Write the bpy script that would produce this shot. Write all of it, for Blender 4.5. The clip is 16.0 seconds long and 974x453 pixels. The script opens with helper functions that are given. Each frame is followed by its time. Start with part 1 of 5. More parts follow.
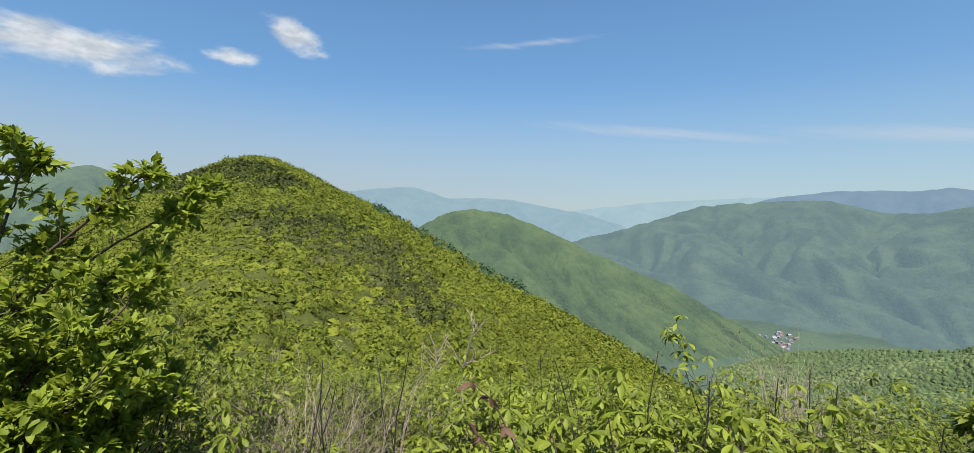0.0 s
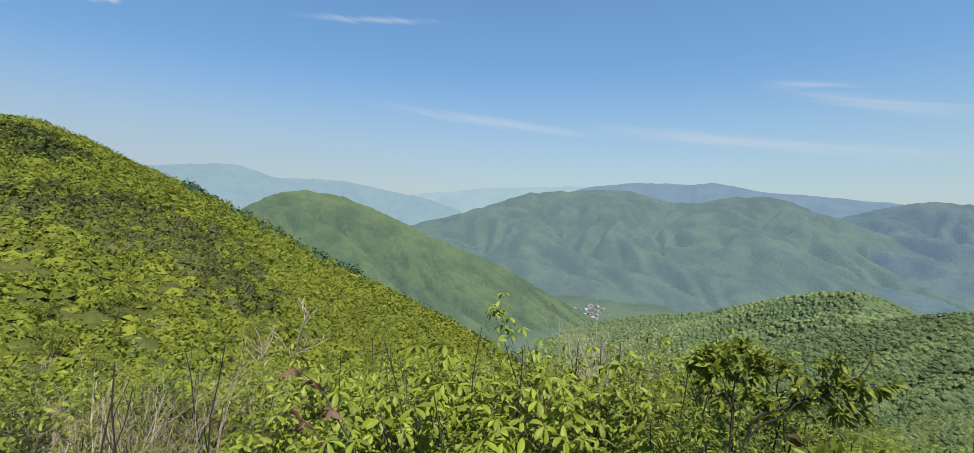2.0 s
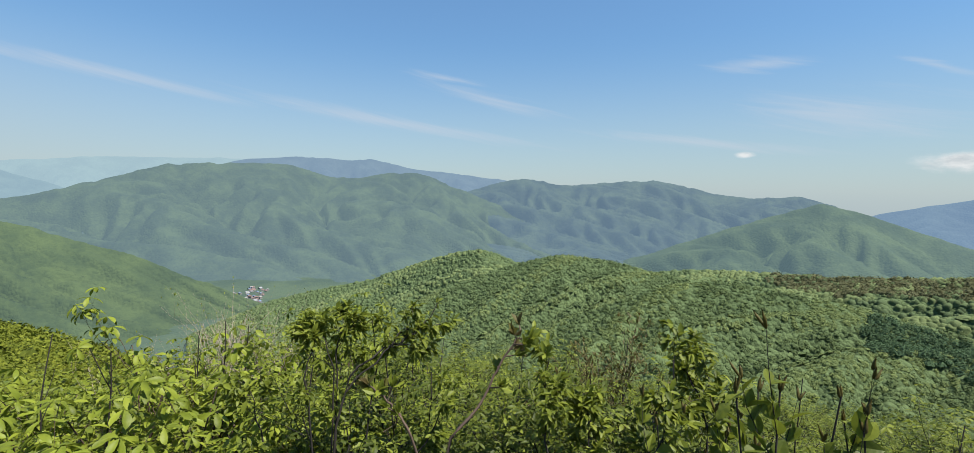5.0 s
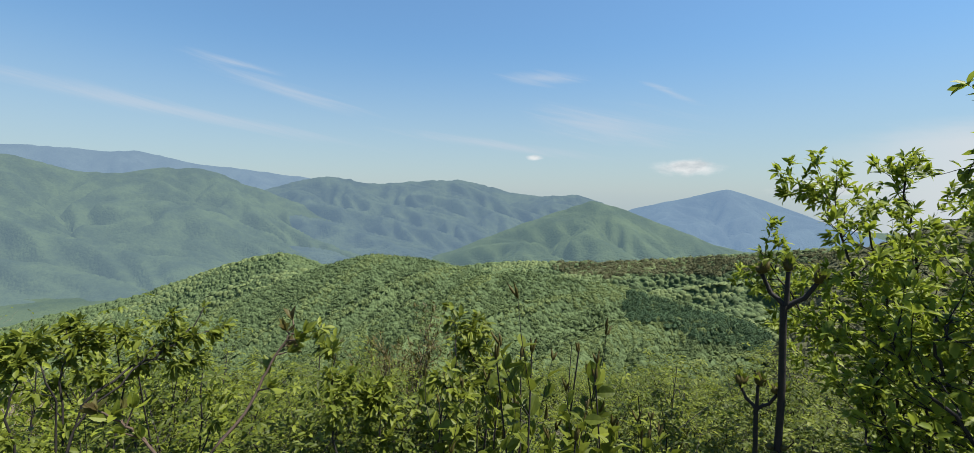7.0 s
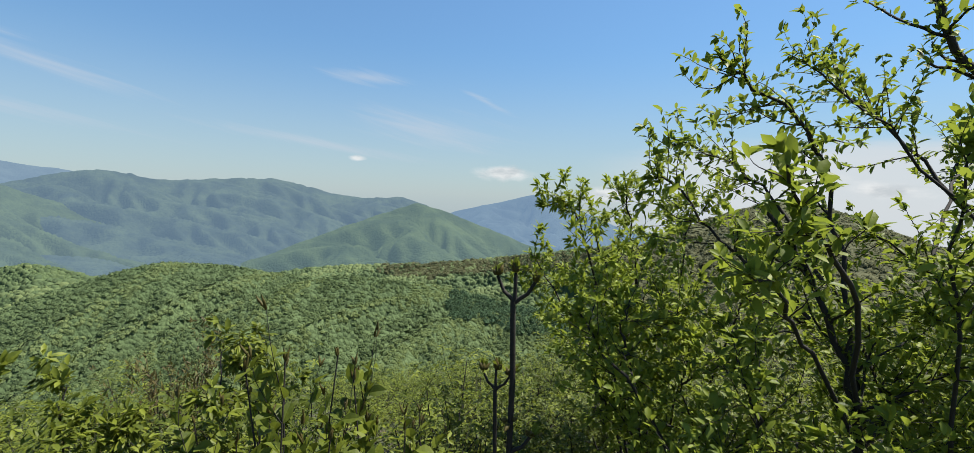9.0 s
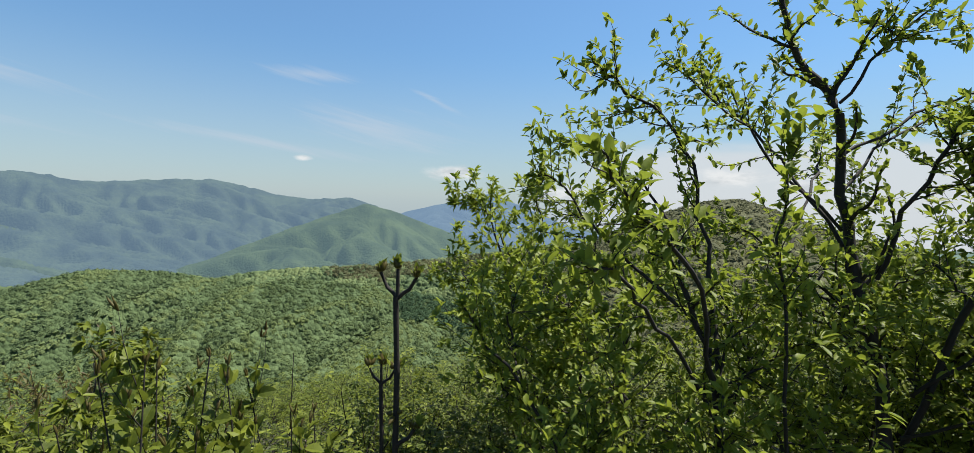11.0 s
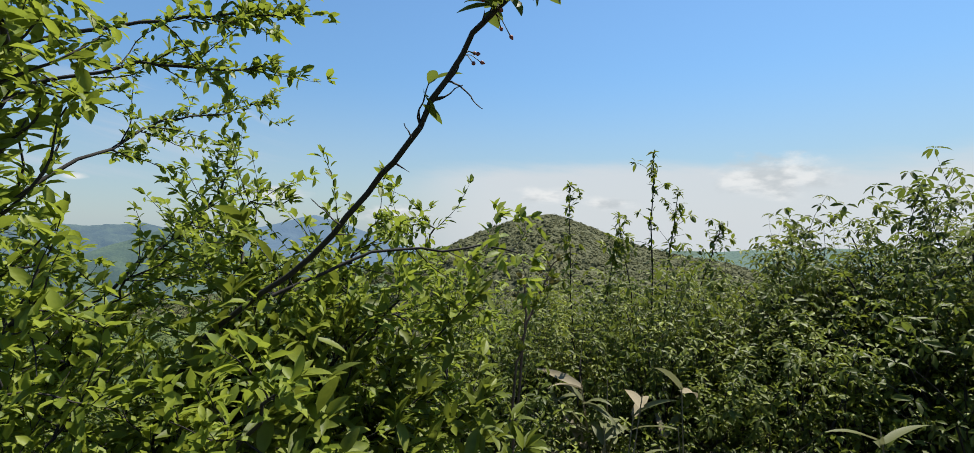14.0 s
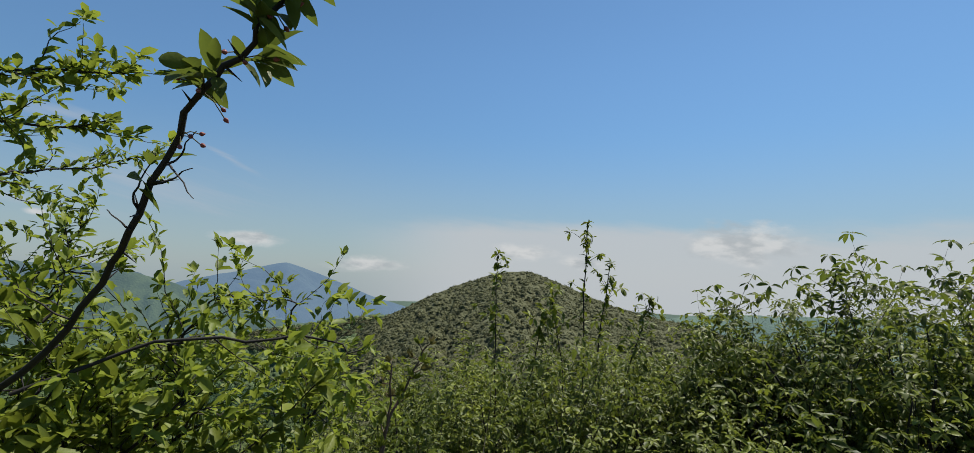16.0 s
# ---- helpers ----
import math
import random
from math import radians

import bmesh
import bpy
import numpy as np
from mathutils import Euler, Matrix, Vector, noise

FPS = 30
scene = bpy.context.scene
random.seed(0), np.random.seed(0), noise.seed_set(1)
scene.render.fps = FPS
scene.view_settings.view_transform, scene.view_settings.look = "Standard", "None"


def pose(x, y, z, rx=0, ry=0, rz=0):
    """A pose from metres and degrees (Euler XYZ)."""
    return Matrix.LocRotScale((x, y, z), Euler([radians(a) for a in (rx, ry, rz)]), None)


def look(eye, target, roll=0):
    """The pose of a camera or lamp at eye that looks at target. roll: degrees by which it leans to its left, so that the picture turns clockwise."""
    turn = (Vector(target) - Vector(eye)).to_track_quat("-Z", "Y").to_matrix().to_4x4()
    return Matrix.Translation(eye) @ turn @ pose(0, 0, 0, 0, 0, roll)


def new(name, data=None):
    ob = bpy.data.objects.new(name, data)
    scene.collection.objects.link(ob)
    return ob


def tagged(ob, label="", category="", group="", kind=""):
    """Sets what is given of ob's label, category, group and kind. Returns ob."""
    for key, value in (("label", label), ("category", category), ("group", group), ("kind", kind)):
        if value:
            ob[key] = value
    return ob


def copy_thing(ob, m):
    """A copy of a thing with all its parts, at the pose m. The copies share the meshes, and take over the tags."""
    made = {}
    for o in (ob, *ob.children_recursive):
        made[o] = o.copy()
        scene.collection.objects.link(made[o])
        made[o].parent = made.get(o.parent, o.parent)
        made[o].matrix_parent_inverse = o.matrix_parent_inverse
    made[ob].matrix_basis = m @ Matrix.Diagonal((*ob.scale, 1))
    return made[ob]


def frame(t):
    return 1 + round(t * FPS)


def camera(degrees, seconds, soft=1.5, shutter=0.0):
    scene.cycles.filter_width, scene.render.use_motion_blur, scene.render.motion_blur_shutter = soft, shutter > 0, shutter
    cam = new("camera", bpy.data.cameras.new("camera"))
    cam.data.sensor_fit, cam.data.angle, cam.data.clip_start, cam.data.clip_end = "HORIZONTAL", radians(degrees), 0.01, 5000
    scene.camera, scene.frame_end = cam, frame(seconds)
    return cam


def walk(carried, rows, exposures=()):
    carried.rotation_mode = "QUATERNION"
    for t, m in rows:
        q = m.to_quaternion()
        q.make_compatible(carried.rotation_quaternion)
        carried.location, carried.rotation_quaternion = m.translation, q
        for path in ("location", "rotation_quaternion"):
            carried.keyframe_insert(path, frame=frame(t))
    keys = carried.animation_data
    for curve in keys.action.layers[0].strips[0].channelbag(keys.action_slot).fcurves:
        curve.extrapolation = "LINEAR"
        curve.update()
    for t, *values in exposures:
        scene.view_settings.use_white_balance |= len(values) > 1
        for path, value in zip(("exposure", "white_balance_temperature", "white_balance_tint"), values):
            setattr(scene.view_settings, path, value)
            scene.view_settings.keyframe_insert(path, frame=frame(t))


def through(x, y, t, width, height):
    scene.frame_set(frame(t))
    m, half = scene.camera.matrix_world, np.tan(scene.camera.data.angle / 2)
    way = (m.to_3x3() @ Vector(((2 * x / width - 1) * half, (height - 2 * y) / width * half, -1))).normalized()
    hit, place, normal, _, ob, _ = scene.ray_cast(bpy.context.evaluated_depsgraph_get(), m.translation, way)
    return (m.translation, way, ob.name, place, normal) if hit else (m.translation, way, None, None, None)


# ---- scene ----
cam = camera(90.2, 16.0, soft=0.5)
# seconds, x, y, z, tilt, roll, heading
PATH = [
    (0.0, -0.013, 0.020, 1.599, 89.91, 0.07, 4.98), (0.5, 0.000, 0.000, 1.601, 88.99, 0.00, -0.02),
    (1.0, 0.008, -0.012, 1.600, 88.36, -0.13, -4.81), (1.5, 0.016, -0.018, 1.602, 88.12, -0.27, -9.60),
    (2.0, 0.018, -0.045, 1.603, 88.07, -0.66, -13.88), (2.5, 0.074, -0.084, 1.601, 87.74, -0.78, -18.73),
    (3.0, 0.100, -0.107, 1.606, 86.95, -0.89, -25.23), (3.5, 0.099, -0.102, 1.603, 86.08, -0.76, -32.46),
    (4.0, 0.116, -0.128, 1.613, 85.54, -0.59, -39.23), (6.5, 0.212, -0.185, 1.574, 85.89, -0.69, -69.41),
    (7.0, 0.200, -0.224, 1.574, 85.60, -0.79, -74.42), (7.5, 0.195, -0.265, 1.566, 85.54, -1.13, -79.72),
    (8.0, 0.174, -0.314, 1.585, 85.82, -1.62, -85.60), (8.5, 0.145, -0.360, 1.599, 86.13, -1.90, -91.21),
    (10.8, 0.084, -0.478, 1.610, 86.53, -1.61, -99.74), (11.0, 0.067, -0.561, 1.604, 86.50, -1.55, -100.62),
    (11.5, 0.000, -0.891, 1.610, 86.10, -0.80, -104.96), (11.8, 0.030, -1.102, 1.585, 86.30, -0.60, -108.47),
    (12.0, 0.032, -1.261, 1.574, 86.50, -0.80, -111.08), (12.5, 0.032, -1.577, 1.558, 86.62, 0.00, -115.34),
    (13.0, 0.011, -1.892, 1.523, 87.00, 0.00, -117.26), (13.5, 0.007, -2.195, 1.551, 87.69, -0.33, -119.05),
    (14.0, 0.017, -2.411, 1.546, 89.02, -0.15, -120.24), (14.5, -0.039, -2.583, 1.555, 90.85, -0.57, -121.37),
    (15.0, -0.112, -2.674, 1.593, 92.88, -1.81, -124.44), (15.5, -0.140, -2.709, 1.633, 94.88, -2.75, -127.15),
    (16.0, -0.059, -2.712, 1.620, 95.58, -2.47, -123.10),
]
walk(cam, [(r[0], pose(*r[1:])) for r in PATH], exposures=[(0.0, 0.9), (15.0, 0.86), (15.5, 0.56), (16.0, 0.48)])

# ---- light ----
SUN_AZ, SUN_EL = -170.0, 63.0
EYE = 1.6


def heading(az, el=0.0):
    a, e = radians(az), radians(el)
    return Vector((-math.sin(a) * math.cos(e), math.cos(a) * math.cos(e), math.sin(e)))


class Nodes:
    """Short hand for building node trees."""

    def __init__(self, tree):
        self.tree = tree
        tree.nodes.clear()

    def add(self, kind, **values):
        node = self.tree.nodes.new(kind)
        for key, value in values.items():
            if key == "op":
                node.operation = value
            elif key == "blend":
                node.blend_type = value
            elif key == "mode":
                node.data_type = value
            elif key == "sky":
                node.sky_type = value
        return node

    def wire(self, a, b):
        self.tree.links.new(a, b)

    def put(self, socket, value):
        if hasattr(value, "is_linked"):
            self.wire(value, socket)
        else:
            socket.default_value = value

    def math(self, op, a, b=0.0, c=0.0):
        n = self.add("ShaderNodeMath", op=op)
        for s, v in zip(n.inputs, (a, b, c)):
            self.put(s, v)
        return n.outputs[0]

    def noise(self, vector, scale, detail=4.0, rough=0.55, distortion=0.0):
        n = self.add("ShaderNodeTexNoise")
        if vector is not None:
            self.wire(vector, n.inputs["Vector"])
        n.inputs["Scale"].default_value, n.inputs["Detail"].default_value = scale, detail
        n.inputs["Roughness"].default_value, n.inputs["Distortion"].default_value = rough, distortion
        return n.outputs[0]

    def step(self, value, low, high, a=0.0, b=1.0, smooth=True):
        n = self.add("ShaderNodeMapRange")
        n.interpolation_type = "SMOOTHSTEP" if smooth else "LINEAR"
        for s, v in zip(n.inputs, (value, low, high, a, b)):
            self.put(s, v)
        return n.outputs[0]

    def mix(self, fac, a, b, blend="MIX"):
        n = self.add("ShaderNodeMix", mode="RGBA", blend=blend)
        for k, v in ((0, fac), (6, a), (7, b)):
            self.put(n.inputs[k], v)
        return n.outputs[2]

    def ramp(self, fac, stops):
        n = self.add("ShaderNodeValToRGB")
        e = n.color_ramp.elements
        while len(e) < len(stops):
            e.new(0.5)
        for k, (p, c) in zip(e, stops):
            k.position, k.color = p, (*c, 1)
        self.put(n.inputs[0], fac)
        return n.outputs[0]


def make_world():
    world = bpy.data.worlds.new("world")
    world.use_nodes = True
    scene.world = world
    n = Nodes(world.node_tree)
    sky = n.add("ShaderNodeTexSky", sky="NISHITA")
    sky.sun_disc = False
    sky.sun_elevation, sky.sun_rotation = radians(SUN_EL), radians(-SUN_AZ)
    sky.altitude, sky.air_density, sky.dust_density, sky.ozone_density = 700, 1.0, 0.2, 1.0
    co = n.add("ShaderNodeTexCoord").outputs["Generated"]
    xyz = n.add("ShaderNodeSeparateXYZ")
    n.wire(co, xyz.inputs[0])
    x, y, z = xyz.outputs
    az = n.math("MULTIPLY", n.math("ARCTAN2", n.math("MULTIPLY", x, -1.0), y), 180 / math.pi)
    el = n.math("MULTIPLY", n.math("ARCSINE", z), 180 / math.pi)

    def plane(kx, ky, lean=0.0, off=0.0):
        v = n.add("ShaderNodeCombineXYZ")
        n.put(v.inputs[0], n.math("MULTIPLY", az, kx))
        n.put(v.inputs[1], n.math("MULTIPLY", n.math("MULTIPLY_ADD", az, -lean, el), ky))
        v.inputs[2].default_value = off
        return v.outputs[0]

    puff = n.noise(plane(0.10, 0.24), 2.2, 6.0, 0.6, 0.3)
    streak = n.noise(plane(0.035, 0.5, 0.22, 3.0), 2.0, 6.0, 0.62, 0.6)
    veil = n.noise(plane(0.03, 0.14, 0.1, 7.0), 1.4, 5.0, 0.6)

    def blob(a0, e0, wa, we, lean=0.0):
        da = n.math("DIVIDE", n.math("SUBTRACT", az, a0), wa)
        de = n.math("SUBTRACT", el, e0)
        if lean:
            de = n.math("SUBTRACT", de, n.math("MULTIPLY", n.math("SUBTRACT", az, a0), lean))
        de = n.math("DIVIDE", de, we)
        return n.math("SUBTRACT", 1.0, n.math("SQRT", n.math("ADD", n.math("MULTIPLY", da, da), n.math("MULTIPLY", de, de))))

    def most(values):
        out = values[0]
        for v in values[1:]:
            out = n.math("MAXIMUM", out, v)
        return out

    # white heaps: two over the first hill, one over the blue peak, a bank behind the last hill
    heaps = most([blob(46, 15.9, 10.5, 2.4), blob(26.6, 20.0, 3.9, 2.0, 0.35), blob(32.6, 17.0, 3.2, 1.0),
                  blob(-96.8, 2.6, 4.2, 1.1), blob(-79.9, 3.7, 1.2, 0.4), blob(-151, 4.2, 7.5, 2.6), blob(-127, 2.6, 5, 1.3),
                  blob(-134, 1.6, 4, 1.2), blob(-109, 0.5, 6, 1.2)])
    heap = n.step(n.math("ADD", heaps, n.math("MULTIPLY", n.math("SUBTRACT", puff, 0.5), 1.7)), 0.05, 0.8)
    bank = n.math("MULTIPLY", n.step(az, -104.0, -122.0), n.step(n.math("MULTIPLY_ADD", n.math("SUBTRACT", veil, 0.5), 6.0, el), 7.0, 4.2))
    bank = n.math("MULTIPLY", bank, n.step(az, -230.0, -215.0))
    # thin streaks of high ice cloud
    lines = most([blob(-52, 10.3, 11, 1.0, 0.235), blob(-47, 12.4, 7, 0.6, 0.12), blob(-14, 10.2, 15, 0.8, 0.14), blob(-43, 7.2, 26, 1.0, 0.14),
                  blob(-94.5, 10.7, 4.0, 0.5, 0.42), blob(-80.5, 12.6, 6, 0.9, 0.05), blob(-88, 7.5, 12, 2.6, 0.1), blob(-1, 20.5, 10, 0.5, -0.05),
                  blob(-75, 5.2, 14, 0.8, 0.12)])
    line = n.math("MULTIPLY", n.step(n.math("ADD", lines, n.math("MULTIPLY", n.math("SUBTRACT", streak, 0.5), 1.9)), 0.0, 1.2), 0.5)
    # pale air near the horizon
    air = n.math("MULTIPLY", n.step(el, 17.0, -2.0), 0.78)
    col = n.mix(1.0, sky.outputs[0], (0.76, 1.0, 1.1, 1), "MULTIPLY")
    deep = n.add("ShaderNodeVectorMath", op="SCALE")
    n.put(deep.inputs[0], col)
    n.put(deep.inputs[3], n.step(el, 3.0, 26.0, 0.95, 1.24))
    col = deep.outputs[0]
    col = n.mix(air, col, (3.5, 4.1, 4.65, 1))
    veil_left = n.math("MULTIPLY", n.step(az, -45.0, 35.0), n.step(el, 17.0, 1.0, 0.0, 0.55))
    col = n.mix(veil_left, col, (3.7, 3.9, 4.05, 1))
    col = n.mix(line, col, (4.8, 5.3, 6.0, 1))
    col = n.mix(n.math("MULTIPLY", bank, 0.85), col, (5.6, 5.9, 6.2, 1))
    shade = n.mix(n.step(n.noise(plane(0.12, 0.3, 0.0, 11.0), 2.6, 5.0), 0.36, 0.62), (4.6, 4.95, 5.2, 1), (7.0, 7.1, 7.1, 1))
    col = n.mix(n.math("MULTIPLY", heap, 0.85), col, shade)
    back = n.add("ShaderNodeBackground")
    n.put(back.inputs[0], col)
    back.inputs[1].default_value = 0.066
    n.wire(back.outputs[0], n.add("ShaderNodeOutputWorld").inputs[0])


make_world()
lamp = bpy.data.lights.new("sun", "SUN")
lamp.energy, lamp.angle, lamp.color = 5.5, radians(0.5), (1.0, 0.95, 0.86)
sun = new("sun", lamp)
sun.matrix_world = look(heading(SUN_AZ, SUN_EL) * 60, (0, 0, 0))


# ---- materials ----
def material(name):
    m = bpy.data.materials.new(name)
    m.use_nodes = True
    return m, Nodes(m.node_tree)


def finish(n, shader):
    n.wire(shader, n.add("ShaderNodeOutputMaterial").inputs[0])


def bump(n, height, strength, distance):
    b = n.add("ShaderNodeBump")
    b.inputs["Strength"].default_value, b.inputs["Distance"].default_value = strength, distance
    n.put(b.inputs["Height"], height)
    return b.outputs[0]


def leaf_material(name, dark, mid, light, through=0.4, rough=0.5, seed=0.0):
    """Thin leaves: each its own tint, blotched, glossy above, and letting light through."""
    m, n = material(name)
    island = n.add("ShaderNodeNewGeometry").outputs["Random Per Island"]
    co = n.add("ShaderNodeTexCoord").outputs["Object"]
    tint = n.ramp(island, [(0.0, dark), (0.45, mid), (1.0, light)])
    blotch = n.noise(co, 70.0, 3.0)
    patch = n.noise(co, 1.7 + seed, 3.0)
    tint = n.mix(n.step(patch, 0.4, 0.75, 0.0, 0.35), tint, (*dark, 1))
    tint = n.mix(n.step(blotch, 0.3, 0.75, 0.0, 0.35), tint, (*light, 1))
    p = n.add("ShaderNodeBsdfPrincipled")
    n.put(p.inputs["Base Color"], tint)
    p.inputs["Roughness"].default_value = rough
    p.inputs["Specular IOR Level"].default_value = 0.2
    n.put(p.inputs["Normal"], bump(n, n.noise(co, 190.0, 2.0), 0.25, 0.002))
    t = n.add("ShaderNodeBsdfTranslucent")
    n.put(t.inputs[0], n.mix(0.35, tint, (*[min(1, c * 2.2) for c in light], 1)))
    mixed = n.add("ShaderNodeMixShader")
    mixed.inputs[0].default_value = through
    n.wire(p.outputs[0], mixed.inputs[1])
    n.wire(t.outputs[0], mixed.inputs[2])
    finish(n, mixed.outputs[0])
    return m


def bark_material(name, dark, light, scale=40.0):
    m, n = material(name)
    co = n.add("ShaderNodeTexCoord").outputs["Object"]
    grain = n.noise(co, scale, 6.0, 0.65)
    stain = n.noise(co, scale * 0.15, 3.0)
    col = n.mix(grain, (*dark, 1), (*light, 1))
    col = n.mix(n.step(stain, 0.45, 0.7, 0.0, 0.35), col, (*[c * 1.35 for c in light], 1))
    p = n.add("ShaderNodeBsdfPrincipled")
    n.put(p.inputs["Base Color"], col)
    p.inputs["Roughness"].default_value = 0.85
    n.put(p.inputs["Normal"], bump(n, grain, 0.6, 0.004))
    finish(n, p.outputs[0])
    return m


def canopy_material(name, dark, mid, light, scale=1.0, patchy=0.012, shade=0.6, mottle=0.6):
    """Tree crowns: a tint for each crown, clumped shade and leaf relief."""
    m, n = material(name)
    island = n.add("ShaderNodeNewGeometry").outputs["Random Per Island"]
    co = n.add("ShaderNodeTexCoord").outputs["Object"]
    tint = n.ramp(island, [(0.0, dark), (0.5, mid), (1.0, light)])
    stand = n.noise(co, patchy, 5.0, 0.65)
    tint = n.mix(n.step(stand, 0.42, 0.6, 0.0, shade), tint, (*dark, 1))
    leafy = n.noise(co, scale, 5.0, 0.75)
    tint = n.mix(n.step(leafy, 0.5, 0.68, 0.0, mottle), tint, (*light, 1))
    tint = n.mix(n.step(leafy, 0.5, 0.34, 0.0, mottle), tint, (*dark, 1))
    p = n.add("ShaderNodeBsdfPrincipled")
    n.put(p.inputs["Base Color"], tint)
    p.inputs["Roughness"].default_value = 0.8
    p.inputs["Specular IOR Level"].default_value = 0.15
    n.put(p.inputs["Normal"], bump(n, leafy, 0.6, 0.5 / scale))
    t = n.add("ShaderNodeBsdfTranslucent")
    n.put(t.inputs[0], tint)
    mixed = n.add("ShaderNodeMixShader")
    mixed.inputs[0].default_value = 0.25
    n.wire(p.outputs[0], mixed.inputs[1])
    n.wire(t.outputs[0], mixed.inputs[2])
    finish(n, mixed.outputs[0])
    return m


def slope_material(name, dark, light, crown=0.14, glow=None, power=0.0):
    """Wooded slopes too far off to tell trees apart: crowns as cells. Far ones glow: haze put in as emission."""
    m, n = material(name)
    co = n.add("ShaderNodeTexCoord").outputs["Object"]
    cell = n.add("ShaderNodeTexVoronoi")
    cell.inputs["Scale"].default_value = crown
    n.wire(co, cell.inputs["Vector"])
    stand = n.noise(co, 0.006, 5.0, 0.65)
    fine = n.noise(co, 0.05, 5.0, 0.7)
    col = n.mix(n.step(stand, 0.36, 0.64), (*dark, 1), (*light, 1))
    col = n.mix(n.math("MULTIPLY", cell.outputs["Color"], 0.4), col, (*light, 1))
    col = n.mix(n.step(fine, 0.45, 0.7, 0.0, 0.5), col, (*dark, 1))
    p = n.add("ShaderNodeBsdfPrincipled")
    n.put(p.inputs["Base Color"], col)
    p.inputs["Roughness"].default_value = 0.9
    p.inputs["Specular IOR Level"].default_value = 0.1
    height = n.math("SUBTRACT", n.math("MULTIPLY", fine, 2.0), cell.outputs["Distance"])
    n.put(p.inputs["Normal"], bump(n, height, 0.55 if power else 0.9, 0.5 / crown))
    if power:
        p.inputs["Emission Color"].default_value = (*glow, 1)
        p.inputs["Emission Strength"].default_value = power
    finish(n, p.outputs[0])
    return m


LEAF_BRIGHT = leaf_material("leaf_bright", (0.066, 0.088, 0.011), (0.128, 0.163, 0.017), (0.207, 0.242, 0.028), 0.3)
LEAF_FRESH = leaf_material("leaf_fresh", (0.075, 0.105, 0.013), (0.15, 0.195, 0.02), (0.24, 0.285, 0.032), 0.36)
LEAF_SMALL = leaf_material("leaf_small", (0.06, 0.081, 0.01), (0.111, 0.14, 0.015), (0.178, 0.212, 0.027), 0.3, seed=0.4)
LEAF_GREEN = leaf_material("leaf_green", (0.037, 0.054, 0.008), (0.08, 0.102, 0.012), (0.164, 0.193, 0.023), 0.3, seed=0.6)
LEAF_CRAB = leaf_material("leaf_crab", (0.046, 0.075, 0.01), (0.105, 0.145, 0.016), (0.215, 0.255, 0.03), 0.4, 0.5, seed=0.8)
LEAF_DARK = leaf_material("leaf_dark", (0.028, 0.04, 0.008), (0.055, 0.078, 0.012), (0.105, 0.132, 0.02), 0.38, seed=1.1)
LEAF_RED = leaf_material("leaf_red", (0.04, 0.03, 0.012), (0.075, 0.055, 0.018), (0.1, 0.1, 0.025), 0.3)
BUD_PINK = leaf_material("bud_pink", (0.12, 0.03, 0.03), (0.2, 0.05, 0.05), (0.3, 0.12, 0.1), 0.2)
BLADE = leaf_material("bamboo_blade", (0.05, 0.068, 0.02), (0.085, 0.1, 0.034), (0.15, 0.15, 0.075), 0.3, 0.55)
DRY = leaf_material("dry_blade", (0.1, 0.08, 0.045), (0.17, 0.14, 0.085), (0.25, 0.22, 0.15), 0.2, 0.7)
RUST = leaf_material("rust", (0.045, 0.022, 0.012), (0.08, 0.04, 0.024), (0.13, 0.075, 0.05), 0.12, 0.7)
BARK_DARK = bark_material("bark_dark", (0.006, 0.005, 0.004), (0.021, 0.016, 0.012))
BARK_GREY = bark_material("bark_grey", (0.17, 0.13, 0.1), (0.36, 0.3, 0.24), 60.0)
BARK_BROWN = bark_material("bark_brown", (0.03, 0.02, 0.013), (0.1, 0.065, 0.045))
HILL_CROWN = canopy_material("hill_crown", (0.067, 0.086, 0.011), (0.117, 0.14, 0.014), (0.178, 0.198, 0.024), 2.2, 0.03, 0.4)
# wood crowns: farther ridges paler and bluer, haze put into the base colours
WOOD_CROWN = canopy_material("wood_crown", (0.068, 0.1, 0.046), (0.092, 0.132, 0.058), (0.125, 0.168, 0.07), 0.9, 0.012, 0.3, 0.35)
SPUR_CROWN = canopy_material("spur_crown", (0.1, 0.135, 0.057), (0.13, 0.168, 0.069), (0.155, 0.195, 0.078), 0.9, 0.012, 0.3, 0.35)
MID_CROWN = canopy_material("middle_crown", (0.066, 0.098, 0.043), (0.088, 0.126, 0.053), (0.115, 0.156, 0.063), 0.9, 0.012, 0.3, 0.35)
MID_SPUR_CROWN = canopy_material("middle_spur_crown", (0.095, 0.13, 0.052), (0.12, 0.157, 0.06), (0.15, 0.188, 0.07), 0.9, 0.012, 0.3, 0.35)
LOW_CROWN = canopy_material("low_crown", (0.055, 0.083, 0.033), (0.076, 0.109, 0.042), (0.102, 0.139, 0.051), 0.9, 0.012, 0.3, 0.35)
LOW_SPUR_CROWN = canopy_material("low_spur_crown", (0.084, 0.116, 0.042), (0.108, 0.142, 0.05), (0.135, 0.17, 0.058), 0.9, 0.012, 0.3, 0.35)
